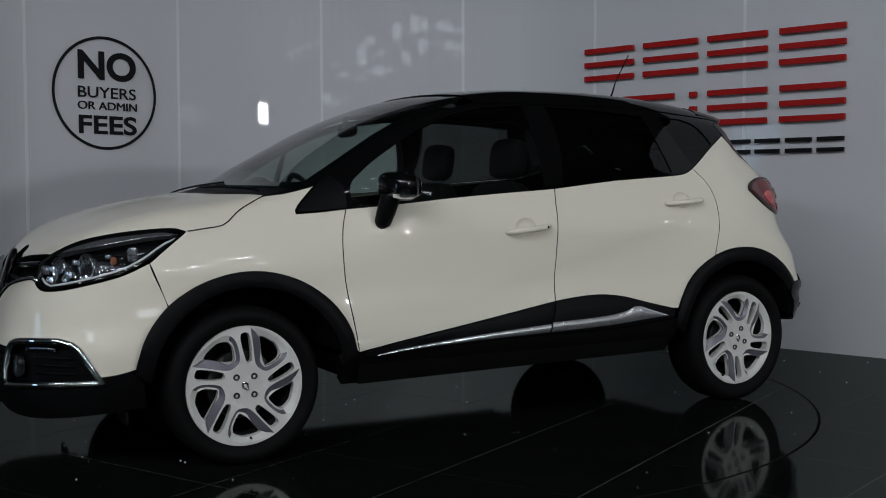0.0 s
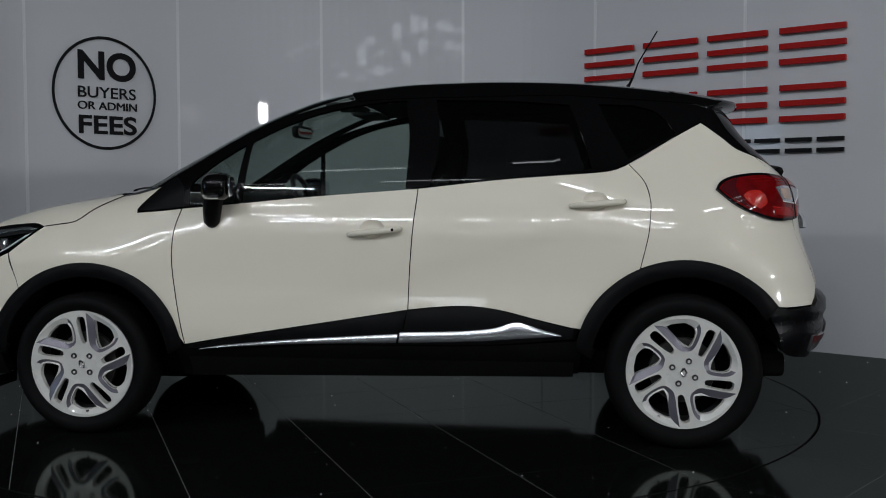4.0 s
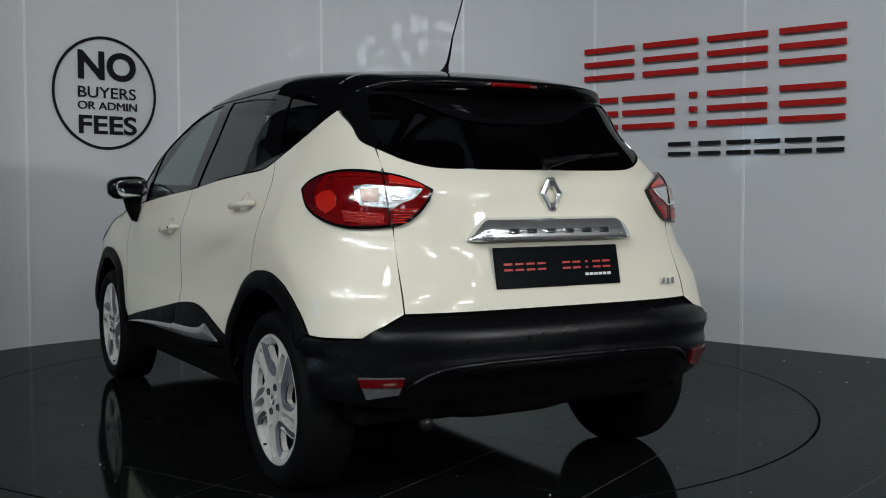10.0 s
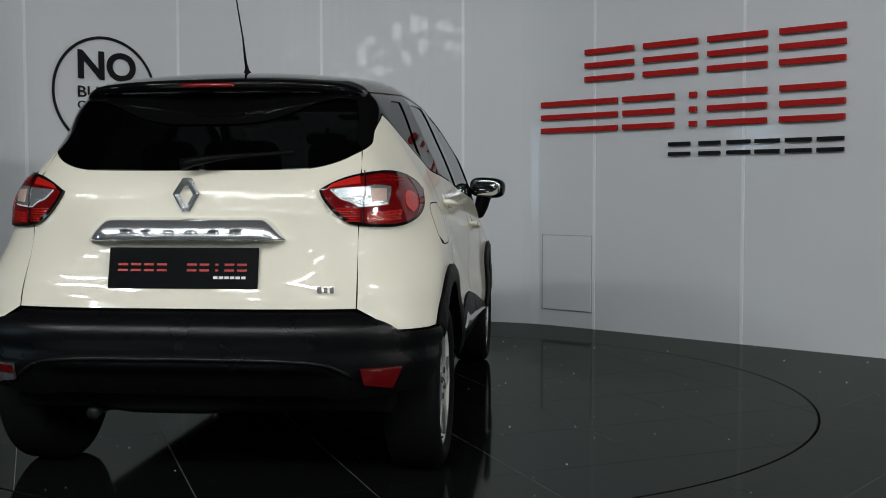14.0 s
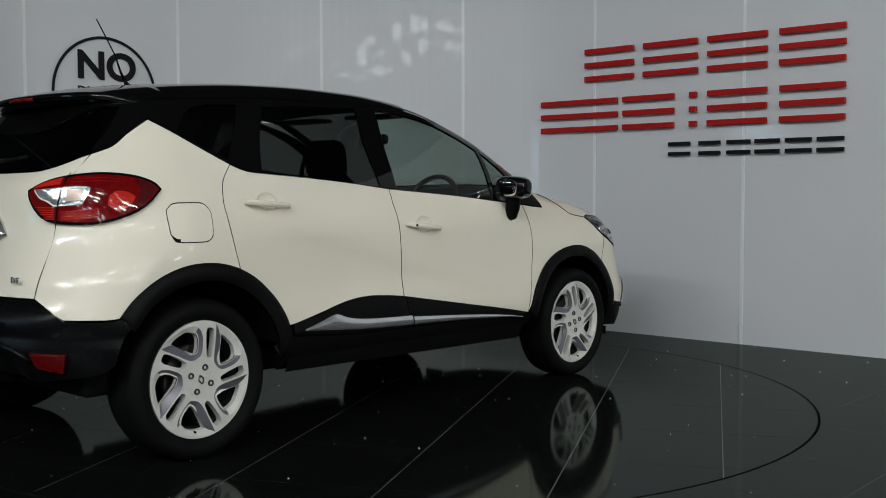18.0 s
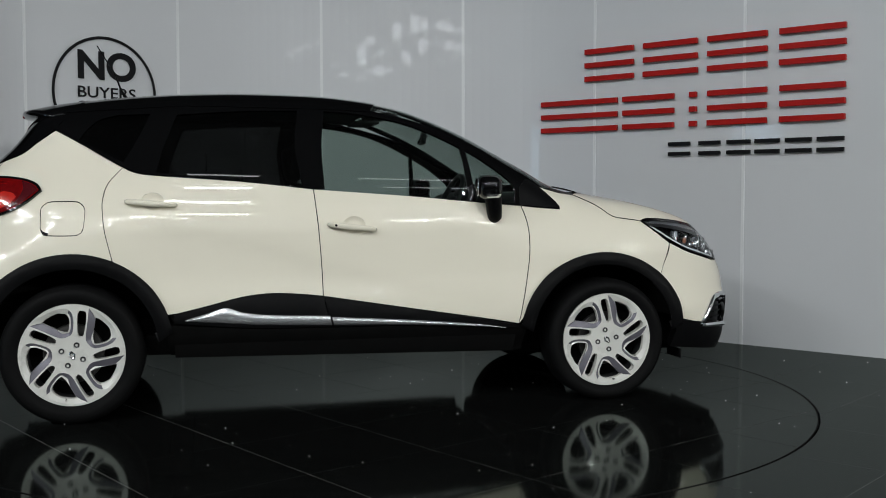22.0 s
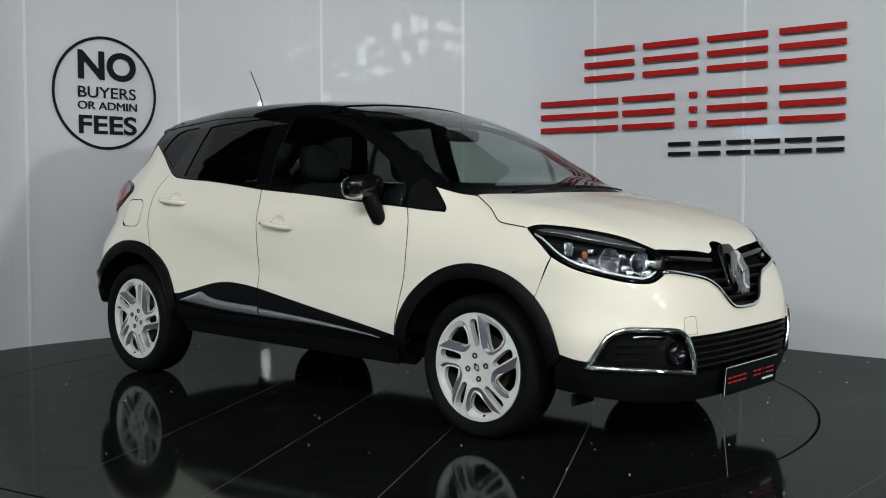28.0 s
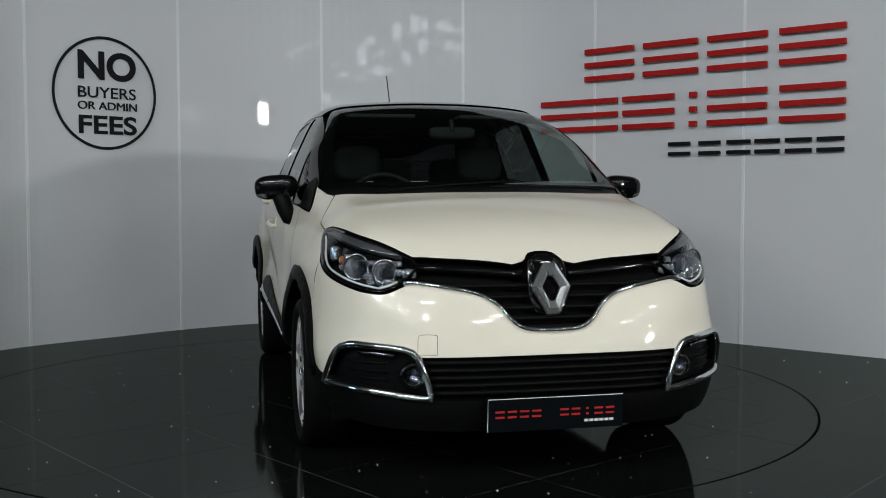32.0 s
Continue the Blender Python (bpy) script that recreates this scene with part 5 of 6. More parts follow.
for at, r in (((1.87, 0.69, 0.802), 0.044), ((1.955, 0.592, 0.790), 0.040)):
    two("lamp_bowl", lambda: cup_bm(lamp_frame(at, -0.022), r, 0.05), REFLECTOR, car, "chrome headlamp reflector", smooth=False)
    two("lamp_ring", lambda: (lambda bm, m: (bmesh.ops.transform(bm, matrix=m, verts=bm.verts), bm)[1])(revolve_bm([(r, 0.0), (r + 0.006, 0.004), (r + 0.007, -0.006), (r, -0.006)], 28, "Z"), lamp_frame(at, -0.018)), CHROME, car)
    two("lamp_dome", lambda: blob_bm((r * 1.15, r * 1.15, r * 0.9), 1.0, lamp_frame(at, -0.038), 18, 10), GLASS_LENS, car, "clear projector lens")
two("lamp_facet", lambda: blob_bm((0.055, 0.040, 0.03), 0.6, lamp_frame((1.992, 0.505, 0.785), -0.020), 9, 6), REFLECTOR, car, "chrome headlamp reflector", smooth=False)
two("lamp_facet", lambda: blob_bm((0.040, 0.060, 0.03), 0.5, lamp_frame((1.709, 0.757, 0.848), -0.024, 0.9), 9, 6), REFLECTOR, car, "chrome headlamp reflector", smooth=False)
two("front_indicator_bulb", lambda: blob_bm((0.026, 0.034, 0.02), 0.8, lamp_frame((1.775, 0.735, 0.826), -0.024, 0.7), 8, 6), AMBER, car, "dull amber indicator bulb", smooth=False)
for fx, fy, fz, fs in ((1.915, 0.645, 0.772, 0.026), (1.91, 0.64, 0.822, 0.020), (1.975, 0.575, 0.752, 0.030), (1.80, 0.722, 0.842, 0.018), (1.80, 0.725, 0.800, 0.022), (1.93, 0.64, 0.750, 0.020), (1.965, 0.55, 0.822, 0.024), (1.985, 0.545, 0.792, 0.026)):
    two("lamp_facet", lambda: blob_bm((fs * 1.5, fs, fs * 0.8), 0.5, lamp_frame((fx, fy, fz), -0.024, 0.5), 7, 5), REFLECTOR, car, "chrome headlamp reflector", smooth=False)
two("lamp_trim_line", lambda: tube_bm(path_on(CORNER_F, [BROW_LOW], -0.001, 0.03), 0.0028, 6), CHROME_DULL, car)

# near-black rod along the bonnet's gap puts its shade into colour
two("bonnet_seam", lambda: tube_bm([Vector(p) for p in path_on(ROLL, [BONNET_SIDE + LAMP_TOP[:1]], 0.0018, 0.03)], 0.0022, 6), DARK, car)

# front grille
LINE_HALF = [(1.99, 0.535, 0.735)] + GRILLE_LINE + [(2.13, 0.04, 0.570)]
part("grille_chrome_line", tube_bm(path_on(CORNER_F, [LINE_HALF + [(2.13, 0.0, 0.569)] + right(LINE_HALF[::-1])], 0.006, 0.02), 0.0088, 10), CHROME, car, "chrome grille surround", smooth=True)
two("grille_wing", lambda: tube_bm(path_on(CORNER_F, [[(1.98, 0.475, 0.800), (2.02, 0.30, 0.790), (2.05, 0.09, 0.772)]], -0.010, 0.03), 0.014, 10), GLOSS_BLACK, car, "gloss black grille wing")
for z, half in ((0.735, 0.40), (0.695, 0.27), (0.655, 0.215), (0.617, 0.18), (0.583, 0.14)):
    part("grille_slat", tube_bm(path_on(CORNER_F, [[(2.05, half, z), (2.08, 0.0, z), (2.05, -half, z)]], -0.014, 0.03), 0.0085, 8), GRAIN_BLACK, car, smooth=True)
for z in (0.462, 0.434, 0.406, 0.378, 0.350):
    half = 0.435 + (z - 0.33) * 0.32
    part("lower_grille_slat", tube_bm(path_on(CORNER_F, [[(2.10, half, z), (2.13, 0.0, z), (2.10, -half, z)]], -0.010, 0.04), 0.0085, 8), GRAIN_BLACK, car, smooth=True)
panel("lower_grille_back", CORNER_F, [[(2.1, 0.47, 0.478), (2.13, 0, 0.478), (2.1, -0.47, 0.478)], [(2.1, -0.47, 0.478), (2.12, -0.42, 0.33)], [(2.12, -0.42, 0.33), (2.13, 0, 0.328), (2.12, 0.42, 0.33)], [(2.12, 0.42, 0.33), (2.1, 0.47, 0.478)]], DARK, car, off=-0.03, rim=0, res=0.05)
# emblem carrier and diamond
part("emblem_carrier", blob_bm((0.03, 0.158, 0.232), 0.6, Matrix.Translation((2.066, 0, 0.730)) @ Matrix.Rotation(radians(-17), 4, "Y"), 18, 12), GLOSS_BLACK, car, "gloss black emblem carrier", smooth=True)


def diamond_bm(w, h, t, m):
    """A hollow lozenge with a raised ridge."""
    bm = bmesh.new()
    flat = 0.30
    outer = [(0.30 * w, h), (w, 0.06 * h), (flat * w, -h), (-flat * w, -h), (-w, 0.06 * h), (-0.30 * w, h)]
    loops = []
    for k, d in ((1.0, 0.0), (0.97, t * 0.5), (0.78, t), (0.50, t * 0.5), (0.46, 0.0)):
        loops.append([bm.verts.new((x * k * (1.0 if k > 0.6 else 0.95), y * k, d)) for x, y in outer])
    for a, b in zip(loops, loops[1:]):
        for i in range(6):
            bm.faces.new((a[i], a[(i + 1) % 6], b[(i + 1) % 6], b[i]))
    bmesh.ops.transform(bm, matrix=m, verts=bm.verts)
    return bm


part("emblem", diamond_bm(0.076, 0.098, 0.022, Matrix.Translation((2.104, 0, 0.718)) @ Matrix.Rotation(radians(-17), 4, "Y") @ FACE_F), EMBLEM, car, "chrome lozenge emblem")
part("emblem", diamond_bm(0.050, 0.060, 0.011, Matrix.Translation((-1.862, 0, 1.063)) @ Matrix.Rotation(radians(180), 4, "Z") @ Matrix.Rotation(radians(-6), 4, "Y") @ FACE_F), EMBLEM, car, "chrome lozenge emblem")

# fog lamp pockets
two("fog_surround", lambda: tube_bm(path_on(CORNER_F, FOG, 0.008, 0.02, True), 0.0135, 8, True), CHROME, car, "chrome fog lamp surround")
for m in BOTH:
    panel("fog_pocket", CORNER_F, FOG, GRAIN_BLACK, car, "black fog lamp pocket", off=-0.028, rim=0, sides=(m,), res=0.03)
two("fog_lamp", lambda: cup_bm(lamp_frame((2.10, 0.515, 0.415), -0.006, 0.12), 0.030, 0.02), DARK_CHROME, car, "round fog lamp")
two("fog_lamp_bezel", lambda: (lambda bm, m: (bmesh.ops.transform(bm, matrix=m, verts=bm.verts), bm)[1])(revolve_bm([(0.030, 0.0), (0.036, 0.006), (0.046, 0.002), (0.05, -0.02)], 28, "Z"), lamp_frame((2.10, 0.515, 0.415), -0.006, 0.12)), GLOSS_BLACK, car)
two("fog_lamp_glass", lambda: blob_bm((0.058, 0.058, 0.02), 1.0, lamp_frame((2.10, 0.515, 0.415), -0.006, 0.12), 18, 8), GLASS_LAMP, car)
two("running_light", lambda: tube_bm(path_on(CORNER_F, [[(2.0, 0.705, 0.490), (2.05, 0.64, 0.492), (2.08, 0.575, 0.484)]], -0.012, 0.02), 0.009, 8), DARK_CHROME, car, "slim daytime running light")
for zz in (0.455, 0.425, 0.395):
    two("fog_pocket_rib", lambda: tube_bm(path_on(CORNER_F, [[(1.96, 0.76, zz), (2.04, 0.66, zz), (2.08, 0.585, zz)]], -0.020, 0.03), 0.0035, 6), GRAIN_BLACK, car)

# number plates: a dealer's plate with plain bars
def plate(name, m, w, h, label):
    bm = box_bm((w, h, 0.008), bevel=0.003)
    bmesh.ops.transform(bm, matrix=m, verts=bm.verts)
    pl = part(name, bm, PLATE_BLACK, car, label)
    rim_pts = [(-w / 2 + 0.004, -h / 2 + 0.004), (w / 2 - 0.004, -h / 2 + 0.004), (w / 2 - 0.004, h / 2 - 0.004), (-w / 2 + 0.004, h / 2 - 0.004)]
    if name == "front_plate":
        bm = tube_bm([m @ Vector((x, y, 0.004)) for x, y in (rim_pts[0], rim_pts[3], rim_pts[2])], 0.0016, 6)
        part("plate_edge", bm, BLADE_WHITE, pl)
    for c, ww in [(-0.212 + 0.046 * i, 0.034) for i in range(4)] + [(0.032 + 0.044 * i, 0.033 if i != 2 else 0.010) for i in range(5)]:
        for y in (0.012, -0.008):
            bm = box_bm((ww, 0.007, 0.0016))
            bmesh.ops.transform(bm, matrix=m @ Matrix.Translation((c, y, 0.0048)), verts=bm.verts)
            part("red_bar", bm, RED_PRINT, pl)
    for i in range(6):
        bm = box_bm((0.015, 0.009, 0.0016))
        bmesh.ops.transform(bm, matrix=m @ Matrix.Translation((0.117 + 0.0195 * i, -0.033, 0.0048)), verts=bm.verts)
        part("grey_bar", bm, BLADE_WHITE, pl)


plate("front_plate", Matrix.Translation((2.166, 0, 0.272)) @ Matrix.Rotation(radians(4), 4, "Y") @ FACE_F, 0.522, 0.126, "black display plate with red bars")
plate("rear_plate", Matrix.Translation((-1.908, 0, 0.813)) @ Matrix.Rotation(radians(180), 4, "Z") @ Matrix.Rotation(radians(-12), 4, "Y") @ FACE_F, 0.528, 0.142, "black display plate with red bars")
part("plate_holder", box_bm((0.05, 0.40, 0.10), (2.125, 0, 0.27), 0.01), GRAIN_BLACK, car)

# tailgate fittings
def bar_bm():
    """A rounded ledge: flat against the tailgate above, curling out to a lip below."""
    bm = bmesh.new()
    rows = []
    for i in range(49):
        y = -0.350 + 0.700 * i / 48
        q = max(0.0, (abs(y) - 0.270) / 0.080)
        z_low, tall, deep = 0.906, 0.076 * (1 - q**1.6) + 0.004, 0.046 * (1 - q**2.2) + 0.006
        hull, _ = onto(REAR, np.array([y, y]), np.array([z_low, z_low + tall]), 0.0)
        row = []
        for k in range(13):
            a = 0.5 * math.pi * k / 12
            x = hull[1, 0] + (hull[0, 0] - deep - hull[1, 0]) * math.sin(a) ** 1.1
            row.append(bm.verts.new((x, y, z_low + 0.006 + (tall - 0.006) * math.cos(a) ** 0.9)))
        row.append(bm.verts.new((hull[0, 0] - deep * 0.96, y, z_low)))
        row.append(bm.verts.new((hull[0, 0] + 0.01, y, z_low + 0.002)))
        rows.append(row)
    for a, b in zip(rows, rows[1:]):
        for k in range(len(a) - 1):
            bm.faces.new((a[k], b[k], b[k + 1], a[k + 1]))
    return bm


part("tailgate_bar", bar_bm(), EMBLEM, car, "wide chrome tailgate bar", smooth=True)
for c in (-0.190, -0.112, -0.034, 0.044, 0.122, 0.195):
    part("bar_mark", blob_bm((0.010, 0.050, 0.026), 0.5, Matrix.Translation((-1.920, c, 0.940)) @ Matrix.Rotation(radians(38), 4, "Y"), 12, 8), CHROME, car, smooth=True)
for i in range(3):
    part("badge_mark", box_bm((0.006, 0.014, 0.024 if i != 1 else 0.020), (-1.914, -0.475 - 0.022 * i, 0.742), 0.002), STRIP_METAL, car)
part("rear_wiper", tube_bm([(-1.845, 0.02, 1.168), (-1.852, -0.02, 1.178), (-1.83, -0.10, 1.192), (-1.80, -0.22, 1.205)], [0.022, 0.016, 0.011, 0.007], 8), GRAIN_BLACK, car, "black rear wiper", smooth=True)
part("rear_wiper_blade", tube_bm([(-1.812, -0.06, 1.186), (-1.803, -0.2, 1.200), (-1.785, -0.36, 1.213)], 0.007, 6), GRAIN_BLACK, car, smooth=True)

# roof spoiler
UP = UpView()


def spoiler_bm():
    bm = bmesh.new()
    rows = []
    for i in range(37):
        y = -0.55 + 1.10 * i / 36
        q = abs(y) / 0.55
        x_end, x_on, x_free = -1.625 + 0.14 * q**2.2 + 0.06 * q**10, -1.28, -1.39
        base, _ = onto(UP, np.array([x_free, x_free + 0.06]), np.array([y, y]), 0.006)
        slope = min(0.30, max(0.05, float(base[1, 2] - base[0, 2]) / 0.06))
        row = []
        for k in range(10):
            x = x_on + (x_end - x_on) * k / 9
            if x > x_free:
                z = float(onto(UP, np.array([x]), np.array([y]), 0.006)[0][0, 2])
            else:
                z = float(base[0, 2]) + slope * (x - x_free) - 0.35 * (x - x_free) ** 2
            row.append(bm.verts.new((x, y, z)))
        z_end = row[-1].co.z
        row.append(bm.verts.new((x_end - 0.004, y, z_end - 0.012)))
        row.append(bm.verts.new((x_end + 0.012, y, z_end - 0.030)))
        row.append(bm.verts.new((x_end + 0.10, y, z_end - 0.050)))
        row.append(bm.verts.new((x_on, y, row[0].co.z - 0.03)))
        rows.append(row)
    for a, b in zip(rows, rows[1:]):
        for k in range(len(a)):
            bm.faces.new((a[k], b[k], b[(k + 1) % len(a)], a[(k + 1) % len(a)]))
    bm.faces.new(rows[0])
    bm.faces.new(rows[-1])
    return bm


part("spoiler", spoiler_bm(), GLOSS_BLACK, car, "gloss black roof spoiler", smooth=True)
part("high_brake_light", tube_bm([(-1.626 + 0.5 * y * y, y, 1.464 - 0.05 * y * y) for y in (-0.10, -0.05, 0, 0.05, 0.10)], 0.009, 6), RED_LENS, car, "slim red brake light", smooth=True)

# aerial
part("aerial", tube_bm([(-1.128, 0, 1.585), (-1.150, 0, 1.630), (-1.175, 0, 1.70), (-1.265, 0, 1.852)], [0.007, 0.0055, 0.0035, 0.003], 8), GRAIN_BLACK, car, "thin black roof aerial", smooth=True)
part("aerial_foot", tube_bm([(-1.108, 0, 1.545), (-1.112, 0, 1.562), (-1.122, 0, 1.578), (-1.130, 0, 1.596)], [0.030, 0.024, 0.012, 0.007], 14, flat=0.7), GRAIN_BLACK, car, smooth=True)

# rear bumper reflectors and insert
FOGR = [[(-1.80, 0.718, 0.482), (-1.86, 0.588, 0.482)], [(-1.86, 0.588, 0.482), (-1.855, 0.604, 0.425)], [(-1.855, 0.604, 0.425), (-1.80, 0.690, 0.408)], [(-1.80, 0.690, 0.408), (-1.80, 0.718, 0.482)]]
FOGR_TOP = [[(-1.80, 0.718, 0.482), (-1.86, 0.588, 0.482)], [(-1.86, 0.588, 0.482), (-1.858, 0.594, 0.452)], [(-1.858, 0.594, 0.452), (-1.80, 0.707, 0.450)], [(-1.80, 0.707, 0.450), (-1.80, 0.718, 0.482)]]
panel("rear_fog_lamp", CORNER_R, FOGR, RED_LAMP_LOW, car, "red rear fog lamp", off=0.026, rim=0.012, res=0.02, sides=(True,))
panel("reversing_lamp", CORNER_R, FOGR, CLEAR_LENS, car, "clear reversing lamp", off=0.026, rim=0.012, res=0.02, sides=(False,))
panel("rear_reflector", CORNER_R, FOGR_TOP, RED_LAMP_LOW, car, "red rear reflector", off=0.029, rim=0.004, res=0.02, sides=(False,))
LIP_HALF = [(-1.82, 0.55, 0.44), (-1.87, 0.47, 0.492), (-1.92, 0.33, 0.508), (-1.95, 0.10, 0.510)]
part("bumper_lip", tube_bm(path_on(CORNER_B, [LIP_HALF + [(-1.95, 0.0, 0.511)] + [(x, -y, z) for x, y, z in LIP_HALF[::-1]]], 0.014, 0.03), 0.009, 8), BUMPER, car, smooth=True)

# mirrors
MIRROR_AT = Matrix.Translation((0.652, 0.885, 1.098)) @ Matrix.Rotation(radians(8), 4, "Z") @ Matrix.Rotation(radians(-4), 4, "X")
two("mirror_cap", lambda: blob_bm((0.125, 0.205, 0.118), 0.66, MIRROR_AT, 28, 16), GLOSS_BLACK, car, "gloss black mirror cap")
two("mirror_indicator", lambda: blob_bm((0.130, 0.209, 0.120), 0.66, MIRROR_AT, 20, 4, -0.52, -0.22, 0.35, 1.75), REFLECTOR, car, "clear mirror indicator")
two("mirror_glass", lambda: blob_bm((0.008, 0.165, 0.088), 0.6, MIRROR_AT @ Matrix.Translation((-0.060, 0, 0.0)), 20, 10), CHROME, car, "mirror glass")
two("mirror_foot", lambda: tube_bm([(0.700, 0.800, 0.935), (0.697, 0.828, 0.950), (0.690, 0.845, 0.99), (0.680, 0.860, 1.04), (0.670, 0.875, 1.07)], [0.026, 0.036, 0.040, 0.042, 0.040], 14), GRAIN_BLACK, car, "black mirror foot")

# door handles
def handle_bm(x0, z0, x1, z1):
    y = 0.868
    pts = [(x0, y - 0.030, z0), (x0 + 0.012, y - 0.006, z0), (x0 + 0.035, y + 0.004, z0 + (z1 - z0) * 0.15), ((x0 + x1) / 2, y + 0.010, (z0 + z1) / 2), (x1 - 0.035, y + 0.004, z1 - (z1 - z0) * 0.15), (x1 - 0.012, y - 0.006, z1), (x1, y - 0.030, z1)]
    bm = tube_bm(pts, [0.009, 0.012, 0.013, 0.0135, 0.0125, 0.0105, 0.007], 12)
    return bm


for (x0, z0, x1, z1), shift, key in (((-0.134, 0.917, 0.095, 0.893), 0.0, True), ((-1.073, 1.031, -0.845, 1.014), -0.031, False)):
    hs = two("door_handle", lambda: (lambda bm: (bmesh.ops.translate(bm, verts=bm.verts, vec=(0, shift, 0)), bm)[1])(handle_bm(x0, z0, x1, z1)), CREAM, car)
    if key:
        two("key_hole", lambda: (lambda bm: (bmesh.ops.transform(bm, matrix=Matrix.Translation((x0 + 0.032, 0.885, z0 - 0.003)), verts=bm.verts), bm)[1])(revolve_bm([(0.0, 0.0), (0.0055, 0.0), (0.007, -0.006)], 14)), DARK, car)

# windscreen foot, wipers, sill of glass
panel("scuttle", ROLL, [[(1.17, 0.655, 1.05), (1.27, 0.54, 1.055), (1.36, 0.3, 1.06), (1.375, 0.0, 1.06), (1.36, -0.3, 1.06), (1.27, -0.54, 1.055), (1.17, -0.655, 1.05)], [(1.17, -0.655, 1.05), (0.97, -0.72, 1.08)], [(0.97, -0.72, 1.08), (1.10, -0.4, 1.12), (1.13, 0, 1.13), (1.10, 0.4, 1.12), (0.97, 0.72, 1.08)], [(0.97, 0.72, 1.08), (1.17, 0.655, 1.05)]], GRAIN_BLACK, car, "black scuttle panel", off=-0.010, rim=0, res=0.05)
for y0, y1 in ((-0.52, 0.10), (0.02, 0.60)):
    part("wiper", tube_bm(path_on(ROLL, [[(1.235, y0, 1.09), (1.205, (y0 + y1) / 2, 1.10), (1.15, y1, 1.10)]], 0.003, 0.05), 0.0048, 6), GRAIN_BLACK, car, "black windscreen wiper", smooth=True)

# inside
HEADLINER_RUNS = [[(0.15, 0.5, 1.5), (0.18, 0, 1.54), (0.15, -0.5, 1.5)], [(0.15, -0.5, 1.5), (-1.45, -0.5, 1.45)], [(-1.45, -0.5, 1.45), (-1.5, 0, 1.5), (-1.45, 0.5, 1.45)], [(-1.45, 0.5, 1.45), (0.15, 0.5, 1.5)]]
panel("headliner", ROLL, HEADLINER_RUNS, LINER, car, "grey headliner", off=-0.045, rim=0, res=0.08)


def seat(x, y, w=0.50, rear=False):
    s = part("rear_seat" if rear else "front_seat", blob_bm((0.14, w, 0.62), 0.45, Matrix.Translation((x - 0.20, y, 0.82)) @ Matrix.Rotation(radians(-14), 4, "Y"), 20, 12), SEAT, car, "dark fabric seat", smooth=True)
    part("cushion", blob_bm((0.52, w, 0.17), 0.4, Matrix.Translation((x + 0.06, y, 0.50)), 20, 10), SEAT, s, smooth=True)
    heads = (y,) if not rear else (y - 0.36, y, y + 0.36)
    for h in heads:
        part("headrest", blob_bm((0.10, 0.26 if not rear else 0.24, 0.20), 0.55, Matrix.Translation((x - 0.30, h, 1.235 if not rear else 1.19)) @ Matrix.Rotation(radians(-8), 4, "Y"), 18, 12), SEAT, s, smooth=True)
        for d in (-0.05, 0.05):
            part("headrest_post", tube_bm([(x - 0.285, h + d, 1.05), (x - 0.298, h + d, 1.16)], 0.006, 6), STEEL, s)


seat(0.08, 0.36)
seat(0.08, -0.36)
seat(-0.75, 0.0, 1.25, True)
part("dashboard", blob_bm((0.52, 1.34, 0.30), 0.4, Matrix.Translation((0.90, 0, 0.925)), 24, 12), TRIM, car, "dark dashboard", smooth=True)
part("instrument_hood", blob_bm((0.20, 0.36, 0.10), 0.5, Matrix.Translation((0.72, -0.36, 1.055)), 18, 8), TRIM, car, smooth=True)
wheel_pts = [Vector((0.56 + 0.075 * math.sin(a), -0.36 + 0.185 * math.cos(a), 0.99 + 0.170 * math.sin(a))) for a in [2 * math.pi * k / 32 for k in range(32)]]
sw = part("steering_wheel", tube_bm(wheel_pts, 0.015, 8, True), TRIM, car, "dark steering wheel", smooth=True)
part("steering_boss", blob_bm((0.06, 0.16, 0.14), 0.6, Matrix.Translation((0.575, -0.36, 0.985)) @ Matrix.Rotation(radians(24), 4, "Y"), 16, 10), TRIM, sw, smooth=True)
for a in (0.1, math.pi - 0.1, 1.5 * math.pi):
    part("spoke", tube_bm([(0.575, -0.36, 0.985), (0.56 + 0.075 * math.sin(a), -0.36 + 0.185 * math.cos(a), 0.99 + 0.17 * math.sin(a))], 0.013, 6), TRIM, sw)
part("inner_mirror", blob_bm((0.035, 0.24, 0.065), 0.5, Matrix.Translation((0.50, 0.02, 1.375)) @ Matrix.Rotation(radians(-6), 4, "Z"), 18, 10), TRIM, car, "interior mirror", smooth=True)
part("inner_mirror_glass", blob_bm((0.004, 0.215, 0.052), 0.5, Matrix.Translation((0.481, 0.02, 1.375)) @ Matrix.Rotation(radians(-6), 4, "Z"), 18, 8), CHROME, car)
part("inner_mirror_stem", tube_bm([(0.52, 0.02, 1.385), (0.50, 0.015, 1.44)], 0.012, 8), TRIM, car)
part("parcel_shelf", box_bm((0.42, 1.15, 0.03), (-1.40, 0, 1.07), 0.01), TRIM, car)
part("cabin_floor", box_bm((2.6, 1.40, 0.10), (-0.45, 0, 0.34), 0.02), DARK, car)
two("sun_visor", lambda: box_bm((0.14, 0.36, 0.02), (0.20, 0.30, 1.475), 0.008), LINER, car, smooth=False)

